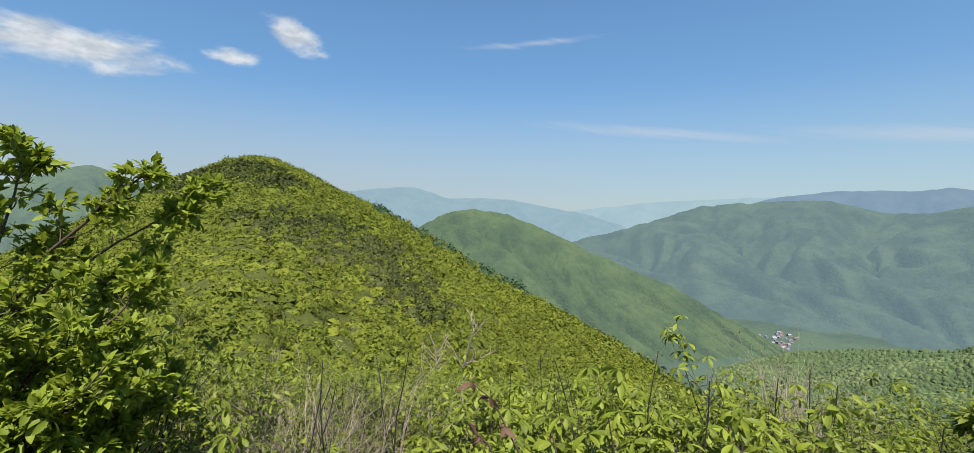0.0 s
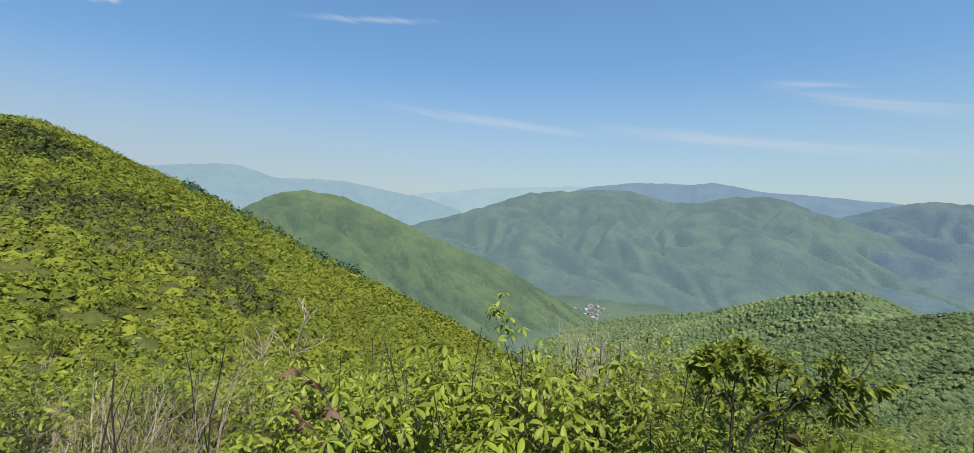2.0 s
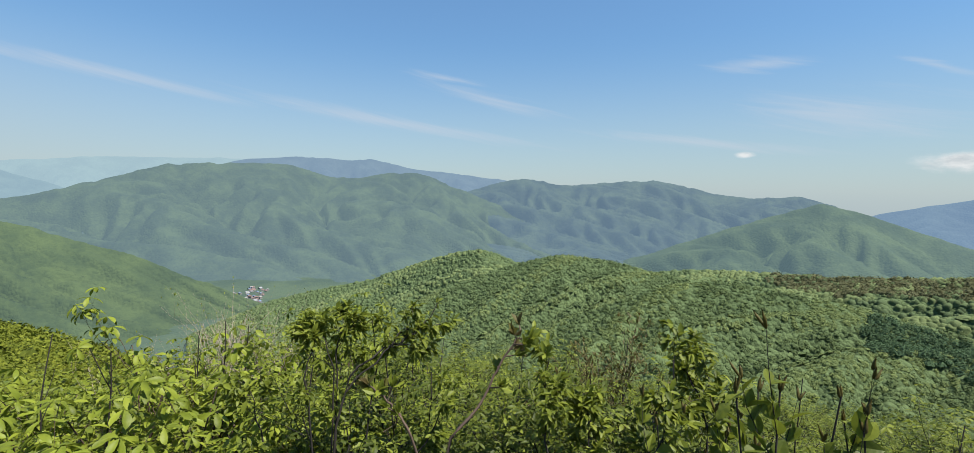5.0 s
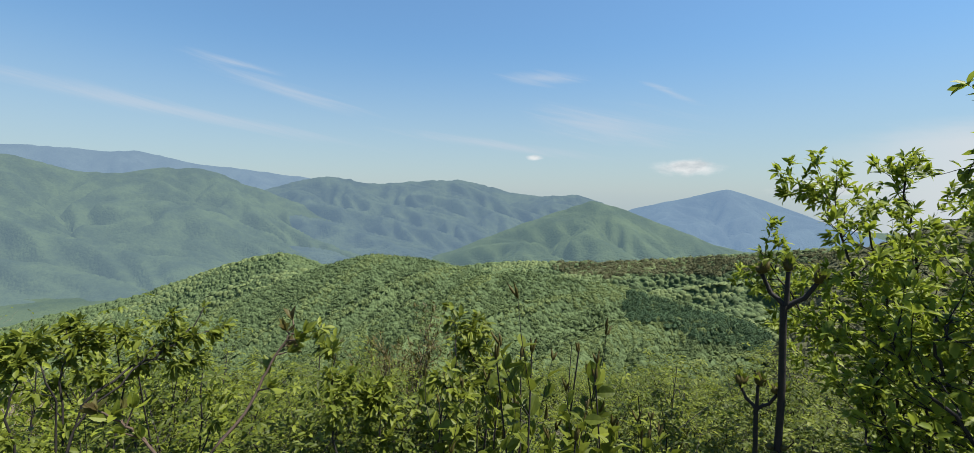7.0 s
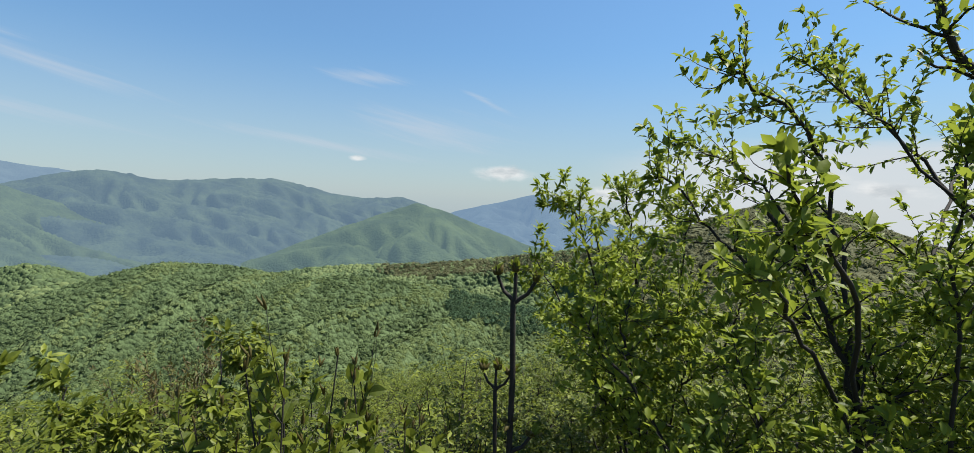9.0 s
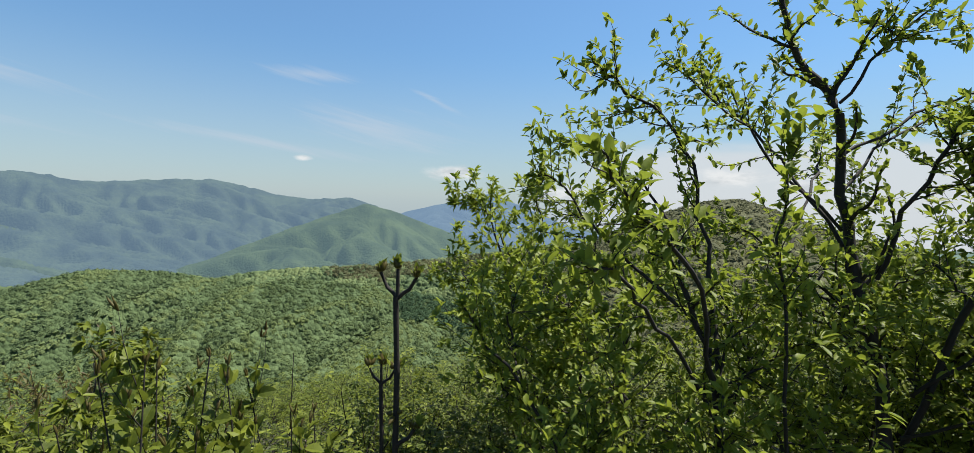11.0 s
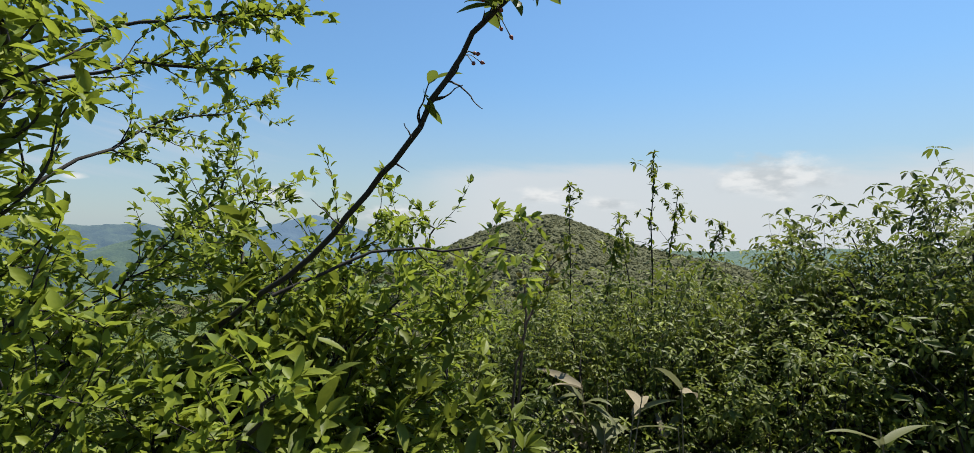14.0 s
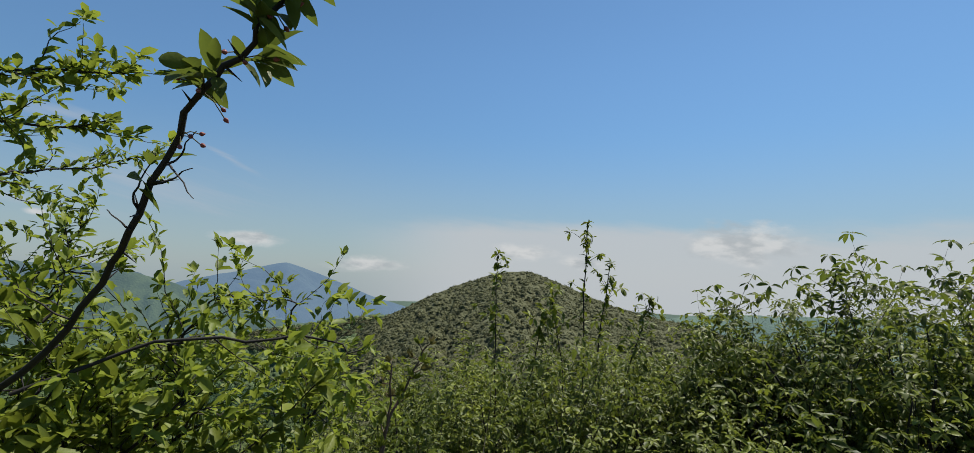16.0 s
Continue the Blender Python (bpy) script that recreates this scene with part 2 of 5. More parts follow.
PINE_CROWN = canopy_material("pine_crown", (0.035, 0.068, 0.034), (0.052, 0.095, 0.046), (0.078, 0.125, 0.056), 1.4)
BROWN_CROWN = canopy_material("brown_crown", (0.075, 0.082, 0.038), (0.1, 0.105, 0.05), (0.13, 0.13, 0.06), 0.9, 0.012, 0.3, 0.35)
HILL_DARK = canopy_material("hill_dark", (0.03, 0.038, 0.01), (0.047, 0.061, 0.015), (0.072, 0.089, 0.021), 1.8, 0.03)
HILL_SCRUB = canopy_material("hill_scrub", (0.052, 0.06, 0.02), (0.08, 0.088, 0.028), (0.112, 0.12, 0.036), 2.2, 0.03)
HILL_SOIL = slope_material("hill_soil", (0.045, 0.053, 0.013), (0.075, 0.085, 0.016), 0.5)
LAST_SOIL = slope_material("last_soil", (0.05, 0.055, 0.028), (0.08, 0.082, 0.042), 0.3)
WOOD_SOIL = slope_material("wood_soil", (0.055, 0.082, 0.036), (0.08, 0.112, 0.048), 0.3)


def ground_material():
    m, n = material("ridge_ground")
    co = n.add("ShaderNodeTexCoord").outputs["Object"]
    a, b = n.noise(co, 1.1, 6.0, 0.7), n.noise(co, 24.0, 5.0, 0.7)
    col = n.mix(n.step(a, 0.35, 0.65), (0.04, 0.055, 0.016, 1), (0.085, 0.066, 0.04, 1))
    col = n.mix(n.step(b, 0.4, 0.7, 0.0, 0.7), col, (0.04, 0.05, 0.016, 1))
    p = n.add("ShaderNodeBsdfPrincipled")
    n.put(p.inputs["Base Color"], col)
    p.inputs["Roughness"].default_value = 0.95
    n.put(p.inputs["Normal"], bump(n, b, 0.8, 0.03))
    finish(n, p.outputs[0])
    return m


GROUND = ground_material()


# ---- mesh helpers ----
def mesh_of(name, verts, faces, mat, smooth=False):
    """verts (n,3) and faces (m,3 or 4) arrays, or lists of both to be joined."""
    me = bpy.data.meshes.new(name)
    verts = np.asarray(verts, dtype=np.float32)
    faces = [np.asarray(f, dtype=np.int32) for f in (faces if isinstance(faces, list) else [faces])]
    faces = [f for f in faces if len(f)]
    me.vertices.add(len(verts))
    me.vertices.foreach_set("co", verts.ravel())
    loops = np.concatenate([f.ravel() for f in faces])
    sizes = np.concatenate([np.full(len(f), f.shape[1], dtype=np.int32) for f in faces])
    me.loops.add(len(loops))
    me.loops.foreach_set("vertex_index", loops)
    me.polygons.add(len(sizes))
    me.polygons.foreach_set("loop_start", np.concatenate([[0], np.cumsum(sizes)[:-1]]).astype(np.int32))
    me.polygons.foreach_set("use_smooth", np.full(len(sizes), smooth))
    me.materials.append(mat)
    me.update(calc_edges=True)
    return me


def part(name, mesh, parent, label="", kind=""):
    ob = new(name, mesh)
    ob.parent = parent
    return tagged(ob, label=label, kind=kind)


def tube(path, radii, sides=5):
    """A tapered round branch along a path. Returns verts and quads."""
    path = np.asarray(path, float)
    k = len(path)
    d = np.gradient(path, axis=0)
    d /= np.linalg.norm(d, axis=1)[:, None] + 1e-9
    ref = np.where(np.abs(d[:, 2:3]) < 0.9, [[0, 0, 1.0]], [[1.0, 0, 0]])
    u = np.cross(d, ref)
    u /= np.linalg.norm(u, axis=1)[:, None] + 1e-9
    v = np.cross(d, u)
    a = np.arange(sides) * 2 * np.pi / sides
    ring = path[:, None] + (u[:, None] * np.cos(a)[None, :, None] + v[:, None] * np.sin(a)[None, :, None]) * np.asarray(radii)[:, None, None]
    i = np.arange(k - 1)[:, None] * sides
    j = np.arange(sides)[None]
    q = np.stack([i + j, i + (j + 1) % sides, i + sides + (j + 1) % sides, i + sides + j], -1).reshape(-1, 4)
    return ring.reshape(-1, 3), q


def join(pieces):
    verts, faces, n = [], [], 0
    for v, f in pieces:
        verts.append(v)
        faces.append(f + n)
        n += len(v)
    return np.concatenate(verts), np.concatenate(faces)


def unit(a):
    return a / (np.linalg.norm(a, axis=-1, keepdims=True) + 1e-9)


def leaf_arrays(pos, way, up, length, width, curl=0.12, blunt=0.0):
    """Leaves folded along the midrib with a drooping tip, pointed or widest past the middle: 16 triangles each."""
    way = unit(way)
    side = unit(np.cross(way, up))
    nrm = np.cross(side, way)
    L, W = length[:, None], width[:, None]
    wave = np.sin(pos.sum(1, keepdims=True) * 913.0)
    rows = [pos]
    for t, pointed, obovate in ((0.2, 0.33, 0.17), (0.45, 0.5, 0.36), (0.7, 0.41, 0.5), (0.89, 0.2, 0.36)):
        w = W * (pointed + (obovate - pointed) * blunt)
        mid = pos + way * L * t - nrm * L * curl * 1.4 * t * t
        rows += [mid - side * w + nrm * w * (0.42 + 0.25 * wave), mid, mid + side * w + nrm * w * (0.42 - 0.25 * wave)]
    rows.append(pos + way * L * (1 - 0.02 * blunt) - nrm * L * curl * 1.5)
    v = np.stack(rows, 1)
    f = [[0, 2, 1], [0, 3, 2]]
    for k in (1, 4, 7):
        f += [[k, k + 1, k + 4], [k, k + 4, k + 3], [k + 1, k + 2, k + 5], [k + 1, k + 5, k + 4]]
    f = np.array(f + [[10, 11, 13], [11, 12, 13]])
    return v.reshape(-1, 3), (f[None] + (np.arange(len(pos)) * 14)[:, None, None]).reshape(-1, 3)


def folded_leaves(pos, way, up, length, width, curl=0.12, blunt=0.0):
    """Leaves of 8 triangles for plants a few steps off."""
    way = unit(way)
    side = unit(np.cross(way, up))
    nrm = np.cross(side, way)
    L, W = length[:, None], width[:, None]
    c = curl * L
    a, b = 0.4 - 0.12 * blunt, 0.42 + 0.08 * blunt
    v = np.stack([pos, pos + way * L * 0.3 - side * W * a + nrm * W * 0.18, pos + way * L * 0.3 - nrm * c * 0.1, pos + way * L * 0.3 + side * W * a + nrm * W * 0.18,
                  pos + way * L * 0.7 - side * W * b + nrm * (W * 0.18 - c * 0.7), pos + way * L * 0.7 - nrm * c * 0.7, pos + way * L * 0.7 + side * W * b + nrm * (W * 0.18 - c * 0.7),
                  pos + way * L - nrm * c * 1.5], 1)
    f = np.array([[0, 2, 1], [0, 3, 2], [1, 2, 5], [1, 5, 4], [2, 3, 6], [2, 6, 5], [4, 5, 7], [5, 6, 7]])
    return v.reshape(-1, 3), (f[None] + (np.arange(len(pos)) * 8)[:, None, None]).reshape(-1, 3)


def simple_leaves(pos, way, up, length, width):
    """Folded leaves of 4 triangles for plants farther off."""
    way = unit(way)
    side = unit(np.cross(way, up))
    nrm = np.cross(side, way)
    L, W = length[:, None], width[:, None]
    v = np.stack([pos, pos + way * L * 0.45 - side * W * 0.5 + nrm * W * 0.2, pos + way * L * 0.5, pos + way * L * 0.45 + side * W * 0.5 + nrm * W * 0.2,
                  pos + way * L - nrm * L * 0.14], 1)
    f = np.array([[0, 2, 1], [0, 3, 2], [1, 2, 4], [2, 3, 4]])
    return v.reshape(-1, 3), (f[None] + (np.arange(len(pos)) * 5)[:, None, None]).reshape(-1, 3)


# ---- growing plants ----
class Plant:
    """Branches grown from rules, and the leaves along the last of them."""

    def __init__(self, seed, lift=0.25, wander=0.35, ratio=0.6, thin=0.55, angle=(30, 60), kids=(3, 5), levels=3, least=0.0):
        self.least = least
        self.rng = np.random.default_rng(seed)
        self.lift, self.wander, self.ratio, self.thin = lift, wander, ratio, thin
        self.angle, self.kids, self.levels = angle, kids, levels
        self.tubes, self.twigs = [], []

    def branch(self, start, way, length, radius, level=0, points=6, bare=0.3):
        rng = self.rng
        p, d = np.array(start, float), unit(np.array(way, float))
        path = [p]
        step = length / (points - 1)
        for _ in range(points - 1):
            d = unit(d + rng.normal(0, self.wander, 3) * 0.35 + np.array([0, 0, self.lift * 0.3]))
            p = p + d * step
            path.append(p)
        self.along(np.array(path), radius, level, bare)

    def along(self, path, radius, level=0, bare=0.3):
        rng = self.rng
        k = len(path)
        last = level >= self.levels - 1
        self.tubes.append(tube(path[::2] if last and k > 3 else path, radius * np.linspace(1, 0.35, len(path[::2]) if last and k > 3 else k), 6 if level == 0 else 3))
        length = np.linalg.norm(np.diff(path, axis=0), axis=1).sum()
        if level >= self.levels - 1:
            self.twigs.append(path)
            return
        if level >= self.levels - 2:
            self.twigs.append(path[k // 3:])
        few = self.kids if level == 0 else (min(self.kids[0], 3), min(self.kids[1], 5))
        for t in np.sort(rng.uniform(bare, 0.97, rng.integers(few[0], few[1] + 1))):
            i = min(int(t * (k - 1)), k - 2)
            f = t * (k - 1) - i
            p = path[i] * (1 - f) + path[i + 1] * f
            d = unit(path[i + 1] - path[i])
            side = unit(np.cross(d, rng.normal(0, 1, 3)))
            a = np.radians(rng.uniform(*self.angle))
            w = d * np.cos(a) + side * np.sin(a)
            self.branch(p, w, max(self.least if level == 0 else 0.0, length * (self.ratio if level == 0 else max(self.ratio, 0.42))) * rng.uniform(0.6, 1.15) * (1.15 - 0.6 * t), radius * self.thin * (1 - 0.5 * t), level + 1, max(4, len(path) - 1), 0.15)

    def spots(self, gap, tuft=1, spread=0.6, droop=0.0, tip=2):
        """Places and directions of leaves: every gap metres along the twigs, in tufts, with more at the tip."""
        rng = self.rng
        P, D = [], []
        for path in self.twigs:
            seg = np.linalg.norm(np.diff(path, axis=0), axis=1)
            total = seg.sum()
            n = max(2, int(total / gap))
            for t in np.concatenate([np.linspace(0.12, 1, n), np.ones(tip)]):
                i = min(int(t * (len(path) - 1)), len(path) - 2)
                f = t * (len(path) - 1) - i
                p, d = path[i] * (1 - f) + path[i + 1] * f, unit(path[i + 1] - path[i])
                for _ in range(tuft):
                    w = unit(d * 0.6 + rng.normal(0, spread, 3) + np.array([0, 0, 0.15 - droop]))
                    P.append(p + rng.normal(0, 0.004, 3))
                    D.append(w)
        return np.array(P), np.array(D)

    def leaves(self, size, width, gap, tuft=1, spread=0.6, droop=0.0, tip=2, fine=False, keep=1.0, blunt=0.0):
        P, D = self.spots(gap, tuft, spread, droop, tip)
        rng = self.rng
        if keep < 1:
            k = rng.random(len(P)) < keep
            P, D = P[k], D[k]
        L = size * rng.uniform(0.55, 1.25, len(P))
        up = unit(rng.normal(0, 0.35, (len(P), 3)) + [0, 0, 1.0])
        W = L * width * rng.uniform(0.8, 1.15, len(P))
        if not fine:
            return simple_leaves(P, D, up, L, W)
        return (leaf_arrays if size > 0.04 else folded_leaves)(P, D, up, L, W, 0.12 + 0.1 * blunt, blunt)

    def whorls(self, size, width, gap, count=5, droop=0.3, fine=2, blunt=1.0):
        """Leaves in rosettes: one at each twig's tip and smaller ones at nodes below it."""
        rng = self.rng
        P, D, U, L = [], [], [], []
        for path in self.twigs:
            total = np.linalg.norm(np.diff(path, axis=0), axis=1).sum()
            for j in range(1 + int(total * 0.8 / gap)):
                t = max(0.05, 1 - j * gap * rng.uniform(0.8, 1.2) / total)
                i = min(int(t * (len(path) - 1)), len(path) - 2)
                f = t * (len(path) - 1) - i
                p, d = path[i] * (1 - f) + path[i + 1] * f, unit(path[i + 1] - path[i])
                axis = unit(d * 0.6 + np.array([0, 0, 0.75]) + rng.normal(0, 0.3, 3))
                e1 = unit(np.cross(axis, rng.normal(0, 1, 3)))
                e2 = np.cross(axis, e1)
                n = max(2, count + int(rng.integers(-1, 2)) - (1 if j else 0))
                big = size * rng.uniform(0.7, 1.15) * (0.9 if j else 1.0)
                for k in range(n):
                    a = 2 * np.pi * (k + rng.uniform(-0.25, 0.25)) / n
                    open_by = rng.uniform(0.1, 0.65) - droop
                    out = e1 * math.cos(a) + e2 * math.sin(a)
                    P.append(p + out * 0.003)
                    D.append(unit(out + axis * open_by - np.array([0, 0, 0.25 * droop])))
                    U.append(axis + rng.normal(0, 0.2, 3))
                    L.append(big * rng.uniform(0.75, 1.15))
        P, D, U, L = np.array(P), np.array(D), np.array(U), np.array(L)
        make = (simple_leaves, folded_leaves, leaf_arrays)[fine]
        extra = () if fine == 0 else (0.16 + 0.25 * droop, blunt)
        return make(P, D, U, L, L * width * rng.uniform(0.85, 1.15, len(L)), *extra)

    def wood(self):
        return join(self.tubes)


def rooted(name, label, category, group=""):
    ob = new(name)
    return tagged(ob, label, category, group)


# ---- the land ----
def smooth_noise(x, y, seed, octaves=4, rough=0.5):
    """Value noise on arrays, -1 to 1."""
    out, amp, total = np.zeros(np.broadcast(x, y).shape), 1.0, 0.0
    for o in range(octaves):
        xi, yi = np.floor(x).astype(np.int64), np.floor(y).astype(np.int64)
        fx, fy = x - xi, y - yi
        fx, fy = fx * fx * (3 - 2 * fx), fy * fy * (3 - 2 * fy)

        def h(a, b):
            v = (a * 374761393 + b * 668265263 + (seed + o * 17) * 1442695041) & 0x7FFFFFFF
            v = ((v ^ (v >> 13)) * 1274126177) & 0x7FFFFFFF
            return ((v ^ (v >> 16)) & 0xFFFF) / 32767.5 - 1

        out = out + amp * ((h(xi, yi) * (1 - fx) + h(xi + 1, yi) * fx) * (1 - fy) + (h(xi, yi + 1) * (1 - fx) + h(xi + 1, yi + 1) * fx) * fy)
        total += amp
        amp *= rough
        x, y = x * 2.03 + 11.3, y * 2.03 + 5.7
    return out / total


VALLEY = -300.0


def ground_z(x, y):
    """The ridge that the walk follows: level to the south, falling away east and north."""
    x, y = np.asarray(x, float), np.asarray(y, float)
    z = -0.24 * np.maximum(0, x - 1.6) - 0.16 * np.maximum(0, x - 5) - 0.2 * np.maximum(0, x - 14) - 0.2 * np.maximum(0, y - 1.4) - 0.13 * np.maximum(0, y - 3.5)
    z -= 0.05 * np.maximum(0, -x - 1.0) + 0.25 * np.maximum(0, -x - 8) + 0.02 * np.maximum(0, -y - 8) + 0.2 * np.maximum(0, -y - 20)
    z += 0.05 * smooth_noise(x * 1.3, y * 1.3, 5)
    return np.maximum(z, VALLEY + 4 * smooth_noise(x / 60, y / 60, 9))


def make_ground():
    r = np.concatenate([np.linspace(0, 6, 40)[1:], np.geomspace(6.3, 4900, 110)])
    a = np.radians(np.linspace(-180, 180, 361)[:-1])
    R, A = np.meshgrid(r, a, indexing="ij")
    X, Y = -np.sin(A) * R, np.cos(A) * R
    v = np.concatenate([[[0, 0, float(ground_z(0, 0))]], np.stack([X, Y, ground_z(X, Y)], -1).reshape(-1, 3)])
    n = len(a)
    i = np.arange(len(r) - 1)[:, None] * n
    j = np.arange(n)[None]
    q = np.stack([1 + i + j, 1 + i + n + j, 1 + i + n + (j + 1) % n, 1 + i + (j + 1) % n], -1).reshape(-1, 4)
    fan = np.stack([np.zeros(n, int), 1 + np.arange(n), 1 + (np.arange(n) + 1) % n], -1)
    me = mesh_of("ground", v, [q, fan], GROUND, True)
    me.materials.append(WOOD_SOIL)
    # far valley ground: haze put in as an even emission
    me.materials.append(slope_material("hazy_valley_floor", (0.012, 0.021, 0.009), (0.036, 0.05, 0.017), 0.14, (0.043, 0.067, 0.073), 1.0))
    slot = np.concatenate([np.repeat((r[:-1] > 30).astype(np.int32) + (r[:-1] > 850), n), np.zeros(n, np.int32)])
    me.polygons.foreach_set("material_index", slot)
    ob = new("ground", me)
    tagged(ob, "leaf-littered mountain ridge ground falling to a valley", "ground", kind="structure")


make_ground()


class Ridge:
    """A wooded ridge seen from the path: a crest line by heading and height angle, a slope down to its foot, with spurs."""

    def __init__(self, crest, far, near, foot, spur=20.0, wave=120.0, slant=0.0, seed=1, shape=1.0, rough=0.15):
        az = np.array([c[0] for c in crest], float)
        el = np.array([c[1] for c in crest], float)
        o = np.argsort(az)
        self.az, self.el = az[o], el[o]
        self.far, self.near, self.foot = far, near, foot
        self.spur, self.wave, self.slant, self.seed, self.shape, self.rough = spur, wave, slant, seed, shape, rough

    def at(self, value, az):
        if isinstance(value, (int, float)):
            return np.full(np.shape(az), float(value))
        return np.interp(az, [v[0] for v in value], [v[1] for v in value])

    def crest_el(self, az):
        e = 0
        for d, w in ((-1.0, 1), (-0.5, 2), (0, 3), (0.5, 2), (1.0, 1)):
            e = e + w * np.interp(az + d * 0.8, self.az, self.el)
        return e / 9 + self.rough * smooth_noise(az * 0.9, az * 0 + self.seed, self.seed + 40, 6, 0.62)

    def folds(self, az, u):
        """Spurs and gullies: 1 on the back of a spur; and side ribs that branch off down each spur's flanks."""
        far, near = self.at(self.far, az), self.at(self.near, az)
        f, r = np.maximum(u, 0), far - (far - near) * u
        s = np.radians(az) * far + self.slant * f * far
        d = (far - r) * 1.1
        w = self.wave
        bend = 0.85 * smooth_noise(s / w * 0.6, d / w * 0.8, self.seed + 9, 3)
        x = s / w + bend
        k = np.floor(x + 0.5)
        a = x - k + 0.0
        spur = 1 - 4 * (np.sqrt(a * a + 0.0016) - 0.04)
        key = np.sin(k * 12.9898 + np.sign(a) * 4.1 + self.seed) * 7.3
        y = d / w * 2.9 - np.abs(a) * 3.4 + key + 0.35 * smooth_noise(s / w * 2.3, d / w * 2.3, self.seed + 13, 2)
        b = y - np.floor(y + 0.5)
        rib = (1 - 4 * (np.sqrt(b * b + 0.0025) - 0.05)) * np.clip(np.abs(a) * 5, 0, 1)
        return s, d, spur, rib

    def point(self, az, u):
        """u: 0 at the crest, 1 at the foot, below 0 behind."""
        far, near, foot = self.at(self.far, az), self.at(self.near, az), self.at(self.foot, az)
        r = far - (far - near) * u
        top = EYE + far * np.tan(np.radians(self.crest_el(az)))
        f = np.maximum(u, 0)
        z = top - (top - foot) * f ** self.shape
        z = np.where(u < 0, top + (far - near) * u * 0.55, z)
        s, d, spur, rib = self.folds(az, u)
        lumps = smooth_noise(s / self.wave * 3.1, d / self.wave * 3.1, self.seed + 5, 4, 0.55)
        grow = np.clip(f * 4.5, 0, 1) ** 0.9 * np.clip((1.0 - f) * 2.2, 0, 1)
        vary = 0.75 + 0.45 * smooth_noise(s / self.wave * 0.35, d / self.wave * 0.3, self.seed + 7, 2)
        z = z + self.spur * grow * (vary * (spur - 0.7) + 0.4 * (rib - 0.8) + 0.35 * (lumps - 0.3))
        a = np.radians(az)
        return np.stack([-np.sin(a) * r, np.cos(a) * r, z], -1)

    def build(self, name, mat, label, category="mountain", step=0.35, rows=60, kind="structure"):
        lo, hi = self.az[0], self.az[-1]
        az = np.linspace(lo, hi, max(8, int((hi - lo) / step)))
        u = np.concatenate([np.linspace(-0.5, 0, 6)[:-1], np.linspace(0, 1, rows) ** 1.1])
        A, U = np.meshgrid(az, u, indexing="ij")
        v = self.point(A, U)
        m = len(u)
        i = np.arange(len(az) - 1)[:, None] * m
        j = np.arange(m - 1)[None]
        q = np.stack([i + j, i + j + 1, i + m + j + 1, i + m + j], -1).reshape(-1, 4)
        ob = new(name, mesh_of(name, v.reshape(-1, 3), q, mat, True))
        return tagged(ob, label, category, kind=kind)


# Slope of a far range, its haze put into the material as emission.
def haze_slope(name, dark, light, glow, power, crown=0.1):
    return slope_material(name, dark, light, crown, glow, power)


near_hill = Ridge([(56, -6), (48, -1.5), (43.6, 1.1), (36.8, 5.0), (33, 6.8), (29.5, 7.3), (26.2, 6.1), (16.8, 1.4), (11.1, -1.9), (3.8, -6.3), (-3.5, -10.2), (-10.5, -14.0), (-17, -17.5), (-24, -22)],
                  [(-24, 60), (-10, 150), (5, 240), (20, 320), (30, 350), (56, 300)], [(-24, 16), (0, 22), (56, 22)], [(-24, -9.5), (0, -9.0), (20, -8.5), (56, -8)],
                  spur=4.0, wave=62, slant=0.5, seed=4, shape=1.0, rough=0.12)
near_hill.build("near_hill", HILL_SOIL, "rounded hill covered in bright spring-green trees", "hill", 0.25, 90)

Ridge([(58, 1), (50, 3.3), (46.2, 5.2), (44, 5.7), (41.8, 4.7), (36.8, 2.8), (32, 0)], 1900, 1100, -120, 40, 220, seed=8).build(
    "backdrop_left_mountain", haze_slope("left_mountain", (0.012, 0.020, 0.010), (0.038, 0.053, 0.020), (0.055, 0.083, 0.086), 1.0), "hazy green mountain behind the hill")
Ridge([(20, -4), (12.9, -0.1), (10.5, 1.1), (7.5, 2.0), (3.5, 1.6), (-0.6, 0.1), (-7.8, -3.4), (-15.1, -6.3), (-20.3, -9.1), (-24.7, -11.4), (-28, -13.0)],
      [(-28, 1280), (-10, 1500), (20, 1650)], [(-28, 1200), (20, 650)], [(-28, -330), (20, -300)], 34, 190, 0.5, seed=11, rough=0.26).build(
    "backdrop_green_peak", haze_slope("green_peak", (0.013, 0.022, 0.009), (0.042, 0.058, 0.018), (0.032, 0.051, 0.049), 1.0, 0.14), "green wooded peak with steep spurs above the valley", rows=90, step=0.25)
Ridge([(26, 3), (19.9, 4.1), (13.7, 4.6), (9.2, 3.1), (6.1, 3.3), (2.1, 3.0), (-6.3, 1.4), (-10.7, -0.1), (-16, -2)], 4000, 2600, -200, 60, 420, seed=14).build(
    "backdrop_blue_range", haze_slope("blue_range", (0.010, 0.014, 0.012), (0.022, 0.029, 0.022), (0.137, 0.205, 0.255), 1.0), "pale blue mountain range in haze")
